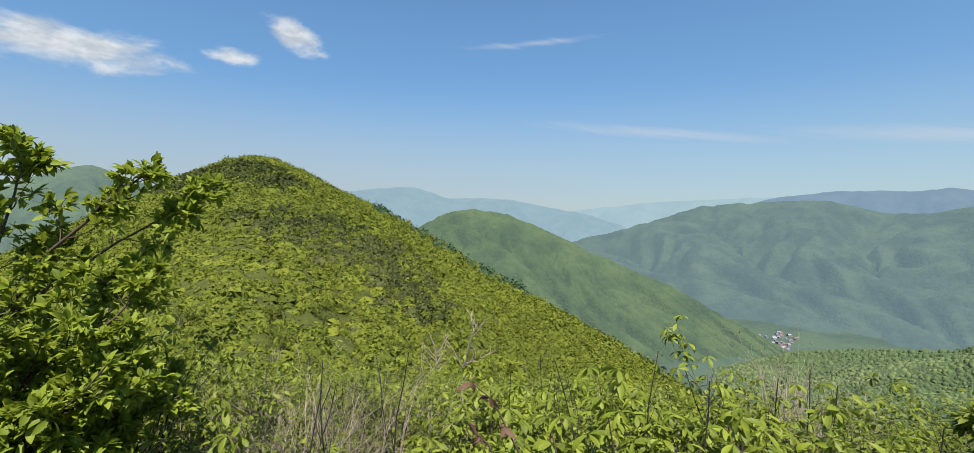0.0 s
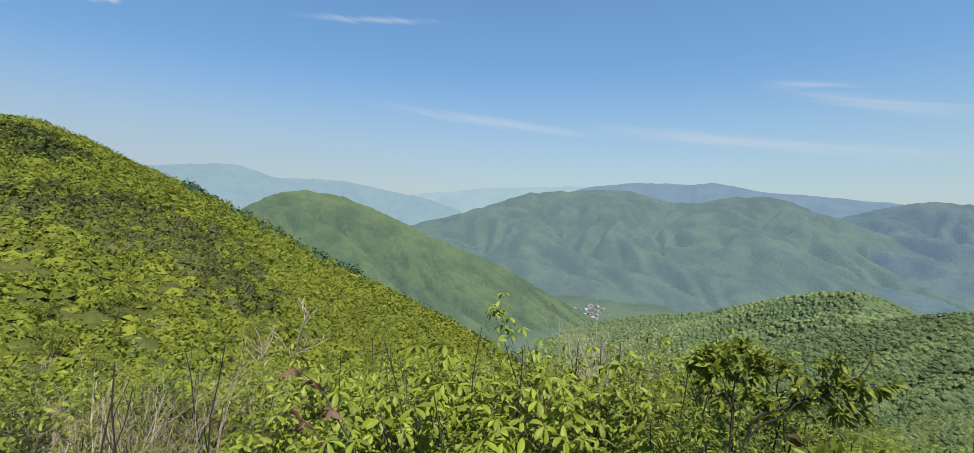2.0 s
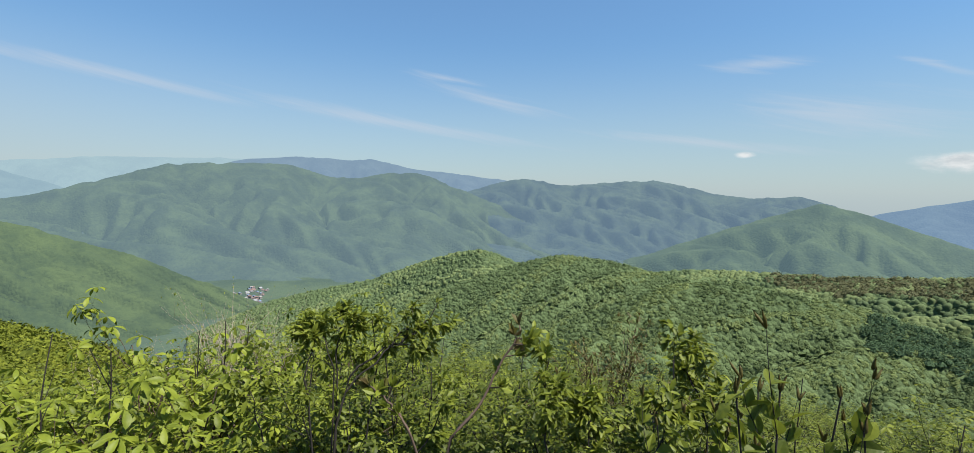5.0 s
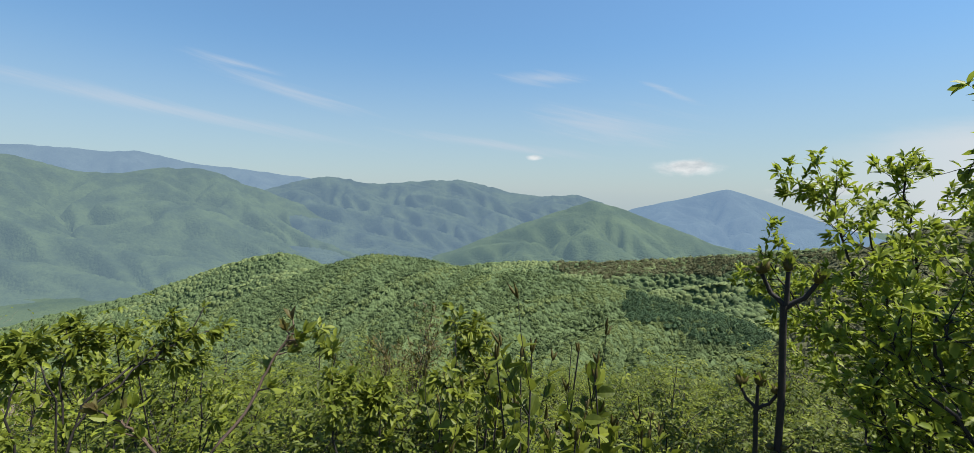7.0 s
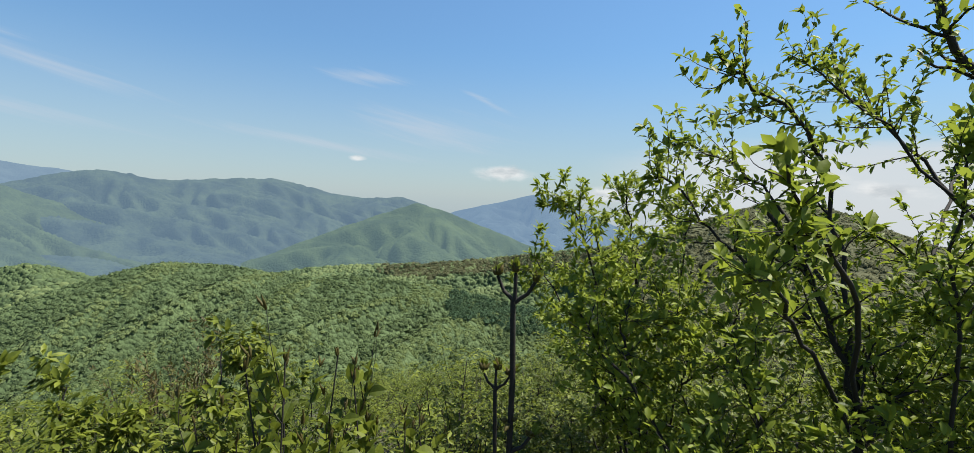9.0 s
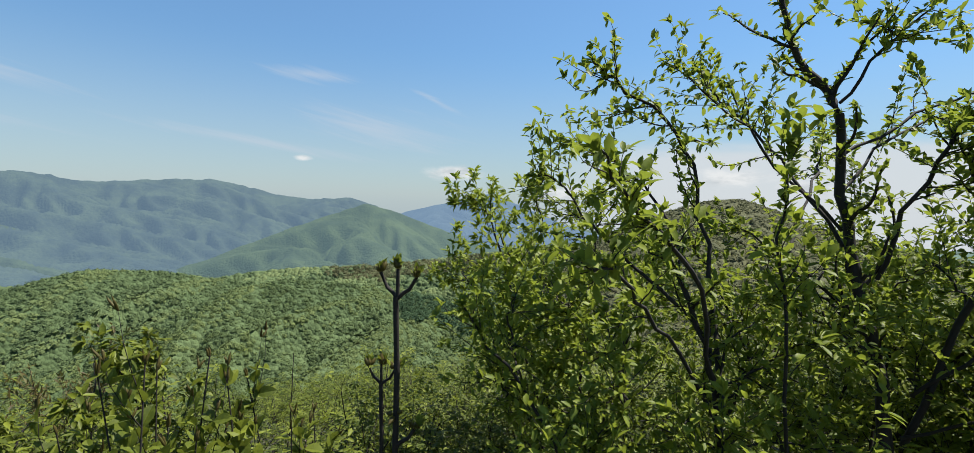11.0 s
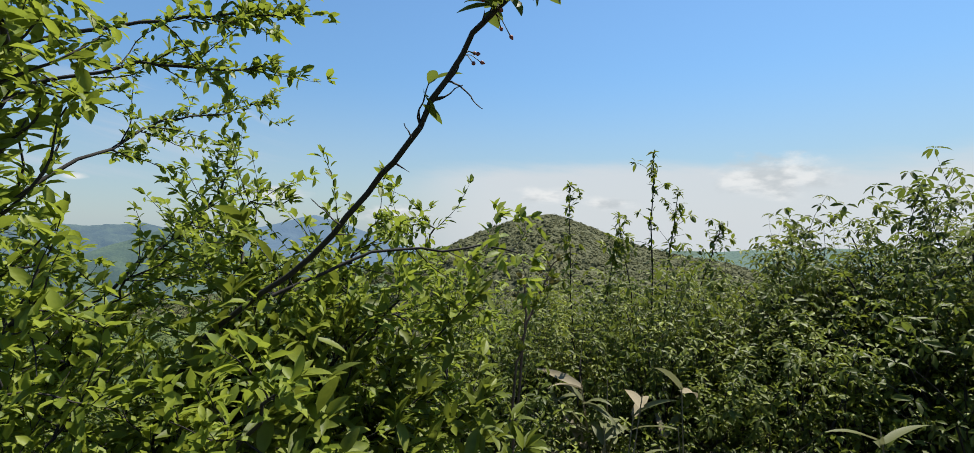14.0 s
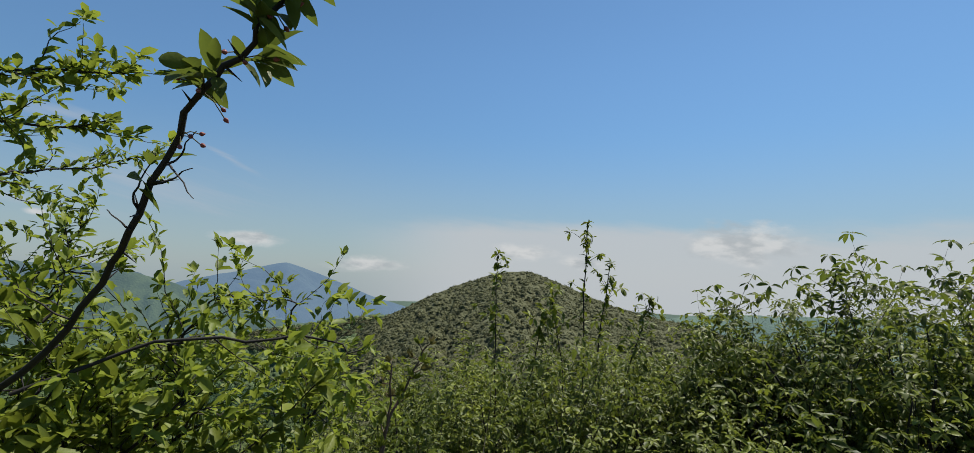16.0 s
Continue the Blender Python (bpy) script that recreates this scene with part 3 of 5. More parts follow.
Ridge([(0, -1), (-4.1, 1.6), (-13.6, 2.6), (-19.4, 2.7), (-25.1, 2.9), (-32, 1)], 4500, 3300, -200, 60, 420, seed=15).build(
    "backdrop_pale_range", haze_slope("pale_range", (0.010, 0.014, 0.012), (0.022, 0.029, 0.022), (0.176, 0.250, 0.293), 1.0), "very pale far mountain range in haze")
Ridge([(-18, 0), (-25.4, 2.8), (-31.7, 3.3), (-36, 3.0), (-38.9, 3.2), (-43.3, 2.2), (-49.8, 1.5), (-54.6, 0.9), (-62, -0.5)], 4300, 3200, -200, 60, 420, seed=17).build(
    "backdrop_violet_range", haze_slope("violet_range", (0.009, 0.012, 0.010), (0.019, 0.024, 0.019), (0.098, 0.150, 0.215), 1.0), "blue-violet far mountain range")
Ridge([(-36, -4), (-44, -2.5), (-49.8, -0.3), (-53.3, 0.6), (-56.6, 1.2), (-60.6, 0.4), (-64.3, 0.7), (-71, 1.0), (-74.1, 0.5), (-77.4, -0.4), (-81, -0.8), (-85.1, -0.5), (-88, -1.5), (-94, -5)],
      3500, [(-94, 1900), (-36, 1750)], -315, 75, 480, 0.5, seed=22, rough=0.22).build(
    "backdrop_blue_green_mountain", haze_slope("blue_green_mountain", (0.006, 0.010, 0.007), (0.025, 0.034, 0.015), (0.062, 0.098, 0.138), 1.0, 0.09), "long blue-green mountain with many steep spurs", rows=120, step=0.22)
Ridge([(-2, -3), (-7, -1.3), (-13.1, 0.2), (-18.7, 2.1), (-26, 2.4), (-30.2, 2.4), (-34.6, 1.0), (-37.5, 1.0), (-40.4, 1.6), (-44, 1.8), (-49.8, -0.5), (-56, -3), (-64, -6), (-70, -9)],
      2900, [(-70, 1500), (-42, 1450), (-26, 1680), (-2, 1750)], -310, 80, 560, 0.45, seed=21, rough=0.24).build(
    "backdrop_long_mountain", haze_slope("long_mountain", (0.007, 0.012, 0.007), (0.027, 0.038, 0.015), (0.063, 0.097, 0.117), 1.0, 0.1), "long hazy green mountain with many spurs", rows=120, step=0.22)
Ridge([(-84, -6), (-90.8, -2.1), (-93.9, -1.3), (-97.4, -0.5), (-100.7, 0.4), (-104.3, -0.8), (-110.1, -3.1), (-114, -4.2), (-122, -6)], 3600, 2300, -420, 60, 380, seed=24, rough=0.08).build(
    "backdrop_blue_peak", haze_slope("blue_peak", (0.009, 0.012, 0.010), (0.019, 0.025, 0.019), (0.083, 0.135, 0.208), 1.0), "blue peak rising behind the green mountain")
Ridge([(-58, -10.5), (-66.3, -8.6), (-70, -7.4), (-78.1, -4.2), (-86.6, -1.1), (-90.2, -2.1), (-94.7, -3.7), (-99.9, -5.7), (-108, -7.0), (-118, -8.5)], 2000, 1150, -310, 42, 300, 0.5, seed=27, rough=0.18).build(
    "backdrop_green_mountain", haze_slope("green_mountain", (0.010, 0.017, 0.007), (0.034, 0.047, 0.017), (0.050, 0.080, 0.091), 1.0, 0.13), "hazy green mountain with a pointed top", rows=80)
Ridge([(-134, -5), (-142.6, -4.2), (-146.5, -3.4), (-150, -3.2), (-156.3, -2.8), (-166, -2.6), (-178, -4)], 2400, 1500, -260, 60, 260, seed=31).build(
    "backdrop_low_hills", haze_slope("low_hills", (0.019, 0.031, 0.015), (0.043, 0.061, 0.025), (0.070, 0.107, 0.114), 1.0), "low blue-green hills on the horizon")

wood_back = Ridge([(-20, -15), (-27.8, -12.3), (-32.3, -11.5), (-39, -10.5), (-44.3, -8.7), (-49.4, -7.4), (-52, -7.2), (-56.1, -8.8), (-64, -9.5), (-70, -9.3), (-75.1, -8.6), (-88.5, -8.2), (-96.6, -7.3), (-102.1, -6.5), (-107.9, -5.6), (-114, -5)],
                  [(-114, 520), (-80, 640), (-52, 720), (-20, 1050)], [(-114, 260), (-20, 420)], [(-114, -110), (-60, -170), (-20, -310)], 15, 120, -0.6, seed=33, rough=0.1)
wood_mid = Ridge([(-34, -17), (-44.1, -13), (-53.5, -9.5), (-60.8, -7.6), (-66.3, -8.1), (-72, -9.3), (-80, -10.2), (-88, -11.5)],
                 560, 330, [(-88, -150), (-34, -210)], 17, 110, -0.6, seed=36, rough=0.1)
wood_front = Ridge([(-40, -24), (-48.5, -19.7), (-58.2, -16.6), (-66.5, -13.1), (-73.4, -10.3), (-79, -9.6), (-88, -10.5), (-98, -12), (-110, -15)],
                   400, 180, [(-110, -95), (-40, -170)], 14, 100, -0.6, seed=39, rough=0.1)
wood_back.build("wooded_ridge_far", WOOD_SOIL, "green wooded ridge beyond the near slope", "ridge", 0.3, 60)
wood_mid.build("wooded_ridge_middle", WOOD_SOIL, "green wooded spur of the ridge", "ridge", 0.3, 50)
wood_front.build("wooded_ridge_near", WOOD_SOIL, "green wooded spur dropping below the path", "ridge", 0.3, 50)
last_hill = Ridge([(-103, -20), (-106.5, -12), (-109.5, -6.6), (-114, -4.3), (-117.5, -2.5), (-121.7, -0.8), (-125.7, 0.45), (-128.2, 0.45), (-131, -0.4), (-134, -1.6), (-138, -3.1), (-141.5, -3.9), (-146, -4.5), (-156, -7), (-170, -9)],
                  480, [(-170, 90), (-96, 150)], [(-170, -26), (-96, -70)], 8, 80, 0.1, seed=42, rough=0.1)
last_hill.build("last_hill", LAST_SOIL, "grey-green wooded hill with a rounded top", "hill", 0.3, 60)


# ---- tree cover on the slopes ----
def low_crown(seed):
    """A lumpy dome of 21 triangles for trees far below."""
    rng = np.random.default_rng(seed)
    n = 7
    v = [(rng.normal(0, 0.15), rng.normal(0, 0.15), 0.62)]
    for rad, z in ((0.6, 0.44), (1.05, -0.12)):
        for j in range(n):
            a = 2 * math.pi * (j + rng.uniform(-0.3, 0.3)) / n
            q = rad * rng.uniform(0.7, 1.25)
            v.append((q * math.cos(a), q * math.sin(a), z + rng.normal(0, 0.12)))
    f = [(0, 1 + j, 1 + (j + 1) % n) for j in range(n)]
    for j in range(n):
        a, b = 1 + j, 1 + (j + 1) % n
        f += [(a, a + n, b), (b, a + n, b + n)]
    return np.array(v), np.array(f)


CROWNS = [low_crown(s) for s in range(9)]


def leafy_crown(seed, count=46, tall=0.85):
    """An airy crown: a small dome with leaf sprays standing all over it."""
    rng = np.random.default_rng(seed)
    d = unit(rng.normal(0, 1, (count, 3)) + [0, 0, 0.3])
    d[:, 2] = np.maximum(d[:, 2], -0.35)
    lump = 1 + 0.22 * np.sin(d[:, 0] * 4 + seed) * np.cos(d[:, 1] * 5 + seed) + 0.15 * np.sin(d[:, 2] * 6 + 2 * seed)
    c = d * (rng.uniform(0.72, 1.05, count) * lump)[:, None] * [1, 1, tall]
    n = unit(d + [0, 0, 0.5] + rng.normal(0, 0.65, (count, 3)))
    a = unit(np.cross(n, rng.normal(0, 1, (count, 3))))
    b = np.cross(n, a)
    k = rng.uniform(0.1, 0.24, count)[:, None]
    v = np.stack([c + a * k, c - a * k * 0.6 + b * k * 0.9, c - a * k * 0.6 - b * k * 0.9], 1).reshape(-1, 3)
    core, faces = low_crown(seed + 50)
    return np.concatenate([core * [0.85, 0.85, 0.9 * tall], v]), np.concatenate([faces, np.arange(count * 3).reshape(-1, 3) + len(core)])


TUFTS = [leafy_crown(s) for s in range(7)]
FLUFFY = [leafy_crown(60 + s, 20, 0.7) for s in range(7)]
PINES = [leafy_crown(30 + s, 56, 1.25) for s in range(3)]


def scatter(name, ridge, count, radius, mat, label, seed, where=None, u_range=(0.0, 1.0), templates=CROWNS, sink=0.05, upright=False):
    """One mesh of tree crowns standing on a ridge."""
    rng = np.random.default_rng(seed)
    lo, hi = ridge.az[0], ridge.az[-1]
    tries = count * (4 if where is None else 24)
    az = rng.uniform(lo, hi, tries)
    u = rng.uniform(u_range[0], u_range[1], tries)
    far, near = ridge.at(ridge.far, az), ridge.at(ridge.near, az)
    r = far - (far - near) * u
    keep = rng.random(len(az)) < (r / far.max()) ** 0.7
    if where is not None:
        keep &= where(az, u, rng)
    az, u = az[keep][:count], u[keep][:count]
    p = ridge.point(az, u)
    size = radius * rng.uniform(0.55, 1.35, len(p)) * np.clip(np.linalg.norm(p, axis=1) / 190, 0.4, 1.0)
    turn = rng.uniform(0, 2 * np.pi, len(p))
    nrm = unit(np.cross(ridge.point(az - 0.15, u) - ridge.point(az + 0.15, u), ridge.point(az, u - 0.006) - ridge.point(az, u + 0.006)))
    nrm = unit(np.where(nrm[:, 2:3] < 0, -nrm, nrm) * (0.0 if upright else 1.0) + [0, 0, 0.25])
    e1 = unit(np.cross(nrm, np.stack([np.cos(turn), np.sin(turn), 0 * turn], -1)))
    e2 = np.cross(nrm, e1)
    V, F, n = [], [], 0
    for k in range(len(p)):
        tv, tf = templates[k % len(templates)]
        V.append((tv[:, :1] * e1[k] + tv[:, 1:2] * e2[k] + (tv[:, 2:] + sink) * nrm[k]) * size[k] + p[k])
        F.append(tf + n)
        n += len(tv)
    ob = new(name, mesh_of(name, np.concatenate(V), np.concatenate(F), mat, templates is CROWNS))
    return tagged(ob, label, "trees", kind="stuff")


def strip(ridge, line, wide, high, seed, patchy=0.5):
    """A test for places on a ridge that lie along a line of headings and height angles."""
    def where(az, u, rng):
        p = ridge.point(az, u)
        el = np.degrees(np.arctan2(p[:, 2] - EYE, np.hypot(p[:, 0], p[:, 1])))
        near = np.full(len(az), 9.0)
        for (a0, e0), (a1, e1) in zip(line[:-1], line[1:]):
            for t in np.linspace(0, 1, 7):
                near = np.minimum(near, np.hypot((az - a0 - (a1 - a0) * t) / wide, (el - e0 - (e1 - e0) * t) / high))
        return near + patchy * smooth_noise(az * 0.7, el * 1.3, seed, 3) < 1.0
    return where


scatter("hill_trees", near_hill, 12500, 1.9, HILL_CROWN, "bright yellow-green spring trees covering the hill", 1, templates=TUFTS)
scatter("hill_big_trees", near_hill, 900, 3.1, HILL_CROWN, "larger rounded yellow-green trees standing above the rest", 14, templates=TUFTS)
scatter("hill_low_thicket", near_hill, 6000, 1.9, HILL_CROWN, "low yellow-green thicket at the foot of the hill", 15, u_range=(0.55, 1.0), templates=FLUFFY)
scatter("hill_scrub", near_hill, 1000, 2.5, HILL_SCRUB, "dull brown-green twiggy scrub in patches on the hill", 9,
        strip(near_hill, [(29, -0.5), (23, -2.4), (17, -3.6), (13, -9.5)], 3.0, 1.6, 61, 0.9), templates=TUFTS)
# dark bushes below the summit, the shadow on them put into their colour
scatter("hill_dark_bushes", near_hill, 760, 3.0, HILL_DARK, "dark green bushes with summit shadow put into their colour", 10,
        strip(near_hill, [(37, 3.6), (34, 4.8), (31, 5.4), (28, 4.6)], 2.4, 1.0, 71, 0.5), templates=TUFTS)
scatter("hill_shaded_bushes", near_hill, 600, 2.7, HILL_DARK, "dark green crowns along the hill's lower rib", 11,
        strip(near_hill, [(31, 1.2), (25, 0.4), (20, -1.2), (15.5, -5), (12, -10.5)], 1.8, 0.8, 75, 1.0), templates=TUFTS)
scatter("hill_pines", near_hill, 60, 3.2, PINE_CROWN, "dark pines along the crest of the hill", 2,
        strip(near_hill, [(18, 0.9), (15, -0.9), (13, -2.4), (9, -4.6), (4, -7.5), (1, -9)], 1.6, 0.9, 81, 0.9), u_range=(0.0, 0.12), templates=PINES, upright=True)
scatter("crest_trees", near_hill, 420, 2.5, HILL_CROWN, "spring-green trees along the skyline of the hill", 12, u_range=(-0.01, 0.02), templates=TUFTS)


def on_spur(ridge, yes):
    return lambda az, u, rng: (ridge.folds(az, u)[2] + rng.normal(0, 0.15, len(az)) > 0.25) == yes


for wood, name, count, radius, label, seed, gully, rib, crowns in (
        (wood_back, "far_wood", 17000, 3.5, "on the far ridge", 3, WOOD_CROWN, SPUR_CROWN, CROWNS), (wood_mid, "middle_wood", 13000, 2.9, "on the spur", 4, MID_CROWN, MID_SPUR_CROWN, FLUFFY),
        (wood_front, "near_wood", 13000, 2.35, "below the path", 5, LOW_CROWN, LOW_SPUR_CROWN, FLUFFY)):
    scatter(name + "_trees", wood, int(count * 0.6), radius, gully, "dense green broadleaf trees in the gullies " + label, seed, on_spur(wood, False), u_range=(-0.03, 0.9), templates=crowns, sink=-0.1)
    scatter(name + "_spur_trees", wood, int(count * 0.4), radius, rib, "pale yellow-green trees on the ribs " + label, seed + 30, on_spur(wood, True), u_range=(-0.03, 0.9), templates=crowns, sink=-0.1)
scatter("half_bare_trees", wood_back, 1500, 3.8, BROWN_CROWN, "brownish half-bare trees on the ridge top", 17,
        strip(wood_back, [(-86, -8.9), (-94, -8.4), (-102, -7.6), (-110, -6.6)], 3.0, 0.9, 93, 0.7), u_range=(0.0, 0.5), templates=FLUFFY)
scatter("pine_stand", wood_front, 1300, 2.3, PINE_CROWN, "dark green pine plantation below the ridge", 7,
        strip(wood_front, [(-93, -13.0), (-100, -13.8), (-107, -15)], 3.0, 1.7, 91, 0.5), u_range=(0.02, 0.75), templates=PINES, upright=True)
scatter("last_hill_trees", last_hill, 10000, 2.1, BROWN_CROWN, "grey-green half-bare trees on the rounded hill", 6, u_range=(0, 0.95), templates=FLUFFY)


# ---- shrubs beside the path ----
def shrub(name, label, seed, leaf_mat, bark, stems=7, height=1.2, spread=0.55, leaf=0.045, width=0.5, gap=0.035, tuft=1, droop=0.0, radius=0.009, fine=False, keep=1.0, kids=(3, 5), levels=3, tip=2, lift=0.25, blunt=0.0, spread_leaf=0.6, whorl=0):
    """A many-stemmed shrub, one metre or so high, at the origin."""
    ob = rooted(name, label, "shrub", "shrubs along the ridge")
    plant = Plant(seed, lift=lift, kids=kids, levels=levels)
    rng = plant.rng
    for k in range(stems):
        a = rng.uniform(0, 2 * np.pi)
        lean = spread * rng.uniform(0.15, 1.0)
        plant.branch((0.12 * math.cos(a) * lean, 0.12 * math.sin(a) * lean, -0.25), (math.cos(a) * lean, math.sin(a) * lean, 1.0),
                     (height + 0.25) * rng.uniform(0.7, 1.05), radius * rng.uniform(0.7, 1.2), 0, 7, 0.3)
    v, f = plant.wood()
    part("branchwork", mesh_of("branchwork", v, f, bark, True), ob)
    if whorl:
        v, f = plant.whorls(leaf, width, gap, whorl, droop, fine, blunt)
    else:
        v, f = plant.leaves(leaf, width, gap, tuft, spread_leaf, droop, tip, fine, keep, blunt)
    part("foliage", mesh_of("foliage", v, f, leaf_mat, True), ob, kind="stuff")
    return ob


KINDS = {
    "broad": [shrub("broadleaf_shrub", "bright green shrub with broad whorled leaves", 100 + k, LEAF_BRIGHT, BARK_BROWN, 7, 1.1, 0.7, 0.068, 0.4, 0.12, droop=0.5, fine=2, blunt=0.8, kids=(3, 4), whorl=5) for k in range(4)],
    "small": [shrub("small_leaved_shrub", "dense small-leaved green shrub", 110 + k, LEAF_GREEN, BARK_DARK, 8, 1.1, 0.7, 0.041, 0.46, 0.052, droop=0.2, fine=1, blunt=0.5, kids=(3, 5), whorl=4) for k in range(4)],
    "dark": [shrub("dark_shrub", "dark green shrub with brownish young leaves", 120 + k, LEAF_DARK, BARK_DARK, 8, 1.1, 0.7, 0.041, 0.42, 0.055, droop=0.4, fine=1, blunt=0.6, kids=(3, 5), whorl=5) for k in range(3)],
    "bare": [shrub("bare_twig_shrub", "leafless grey-brown twiggy shrub", 140 + k, LEAF_SMALL, BARK_GREY, 14, 1.1, 0.6, 0.022, 0.5, 0.2, 1, 0, 0.006, keep=0.25, kids=(3, 5), lift=0.5) for k in range(2)],
    "bush": [shrub("round_bush", "leafy yellow-green bush on the slope", 150 + k, LEAF_SMALL if k % 2 else LEAF_BRIGHT, BARK_BROWN, 7, 1.1, 0.75, 0.085, 0.55, 0.075, 2, 0.1, levels=2, kids=(6, 8), tip=2) for k in range(4)],
    "brush": [shrub("bare_bush", "half-bare twiggy bush on the slope", 160 + k, LEAF_SMALL, BARK_GREY, 9, 1.1, 0.6, 0.05, 0.5, 0.2, 1, 0, 0.008, keep=0.3, levels=2, kids=(6, 8), lift=0.5) for k in range(2)],
}
TALL = {k: [float(np.percentile([v.co.z for c in ob.children for v in c.data.vertices], 99)) for ob in obs] for k, obs in KINDS.items()}
FIRST = {k: [False] * len(v) for k, v in KINDS.items()}


def plant_at(kind, x, y, top, rng, wide=1.0):
    """Stand a shrub of a kind on the ground at x, y with its top at the height given."""
    z = float(ground_z(x, y))
    h = top - z
    i = int(rng.integers(len(KINDS[kind])))
    s = h / TALL[kind][i]
    m = Matrix.LocRotScale((x, y, z), Euler((0, 0, rng.uniform(0, 6.28))), None)
    ob = KINDS[kind][i]
    if FIRST[kind][i]:
        ob = copy_thing(ob, m)
    FIRST[kind][i] = True
    ob.matrix_basis = m @ Matrix.Diagonal((s * wide, s * wide, s, 1))
    return ob


TOPLINE = [(-175, 0), (-160, -1.2), (-152, -7.5), (-140, -10), (-128, -9.5), (-116, -12.5), (-100, -20), (-85, -20), (-70, -20.5), (-50, -20), (-35, -17), (-15, -18), (0, -18), (15, -17), (28, -16), (40, -8), (60, -4)]


def clear_of_path(x, y, gap):
    return all((x - p[1]) ** 2 + (y - p[2]) ** 2 > gap * gap for p in PATH)


def band(lo, hi, near, far, count, kinds, rng, eye=(0.0, -0.2), dip=7.0):
    line = sorted(TOPLINE)
    for _ in range(count):
        az, r = rng.uniform(lo, hi), near + (far - near) * rng.random() ** 1.3
        d = heading(az)
        x, y = eye[0] + d.x * r, eye[1] + d.y * r
        el = np.interp(az, [p[0] for p in line], [p[1] for p in line]) + 2.0 - (dip + 2.0) * rng.random() ** 1.2
        top = EYE + r * math.tan(math.radians(el))
        h = top - float(ground_z(x, y))
        if h < 0.35 or not clear_of_path(x, y, 0.75 + 0.3 * min(h, 1.6)):
            continue
        plant_at(kinds[int(rng.integers(len(kinds)))], x, y, top, rng, max(0.8, min(1.6, 1.1 / h)))


def field(lo, hi, near, far, count, kinds, rng, tall=(1.0, 1.7), eye=(0.0, -0.2)):
    """Shrubs over open ground and the foot of the hill."""
    for _ in range(count):
        az, r = rng.uniform(lo, hi), near * (far / near) ** rng.random()
        d = heading(az)
        x, y = eye[0] + d.x * r, eye[1] + d.y * r
        h = rng.uniform(*tall)
        top = EYE + r * math.tan(math.radians(np.interp(az, [p[0] for p in sorted(TOPLINE)], [p[1] for p in sorted(TOPLINE)])))
        z = float(ground_z(x, y))
        if -24 < az < 56 and r > float(near_hill.at(near_hill.near, az)):
            n0, f0 = float(near_hill.at(near_hill.near, az)), float(near_hill.at(near_hill.far, az))
            lift = float(near_hill.point(np.array(az), np.array((f0 - r) / (f0 - n0)))[2]) - z
        else:
            lift, h = 0.0, min(h, top - z)
        if h < 0.4:
            continue
        ob = plant_at(kinds[int(rng.integers(len(kinds)))], x, y, z + h, rng, max(0.9, min(1.7, 1.3 / h)))
        ob.location.z += max(lift, 0.0)


rng = np.random.default_rng(77)
band(-28, 2, 2.0, 4.0, 38, ["broad", "broad", "broad", "small"], rng)
band(2, 14, 2.6, 4.0, 10, ["broad", "small"], rng)
band(14, 32, 2.9, 4.2, 16, ["bare", "bare", "small"], rng, dip=4)
band(14, 40, 4, 7, 26, ["small", "small", "broad", "bare"], rng)
band(32, 55, 2.6, 5, 20, ["small", "broad"], rng, dip=10)
# dark kinds mixed in on this side: backlit darkness put into leaf colour
band(-100, -26, 1.9, 4.5, 92, ["small", "dark", "small", "dark", "small"], rng, dip=9)
field(-40, 52, 5, 50, 300, ["bush", "bush", "bush", "brush"], rng)
field(4, 24, 7, 18, 36, ["bare", "brush", "dark"], rng, tall=(0.8, 1.4))
field(-120, -38, 4.5, 30, 130, ["small", "dark", "small", "small"], rng, tall=(0.6, 1.4))
band(-178, -112, 2.6, 6, 120, ["small", "small", "small", "dark", "small"], rng, eye=(0, -2.6))
band(-150, -126, 2.9, 3.8, 14, ["small"], np.random.default_rng(88), eye=(0, -2.6), dip=3)
band(-144, -114, 2.3, 3.3, 30, ["small", "small", "dark"], np.random.default_rng(89), eye=(0, -2.6), dip=4)
band(-116, -70, 2.6, 5, 40, ["small", "small", "dark"], rng, eye=(0, -1.5), dip=8)
for k in range(9):
    az, r = rng.uniform(15, 32), rng.uniform(2.5, 3.3)
    d = heading(az)
    plant_at("bare", d.x * r, d.y * r, EYE - r * math.tan(math.radians(rng.uniform(14, 19))), rng, 1.1)
for kind, x, y, top in (("broad", 0.9, 2.51, 1.0), ("broad", 1.43, 2.73, 0.8), ("broad", 2.2, 2.56, 0.8), ("small", 2.37, 2.13, 0.84), ("small", 2.12, 2.16, 0.74), ("broad", -0.2, 2.5, 0.75),
                        ("bare", 1.95, 3.7, 0.78), ("bare", 2.2, 3.6, 0.7), ("bare", 1.7, 3.9, 0.72)):
    plant_at(kind, x, y, top, rng, 1.0)
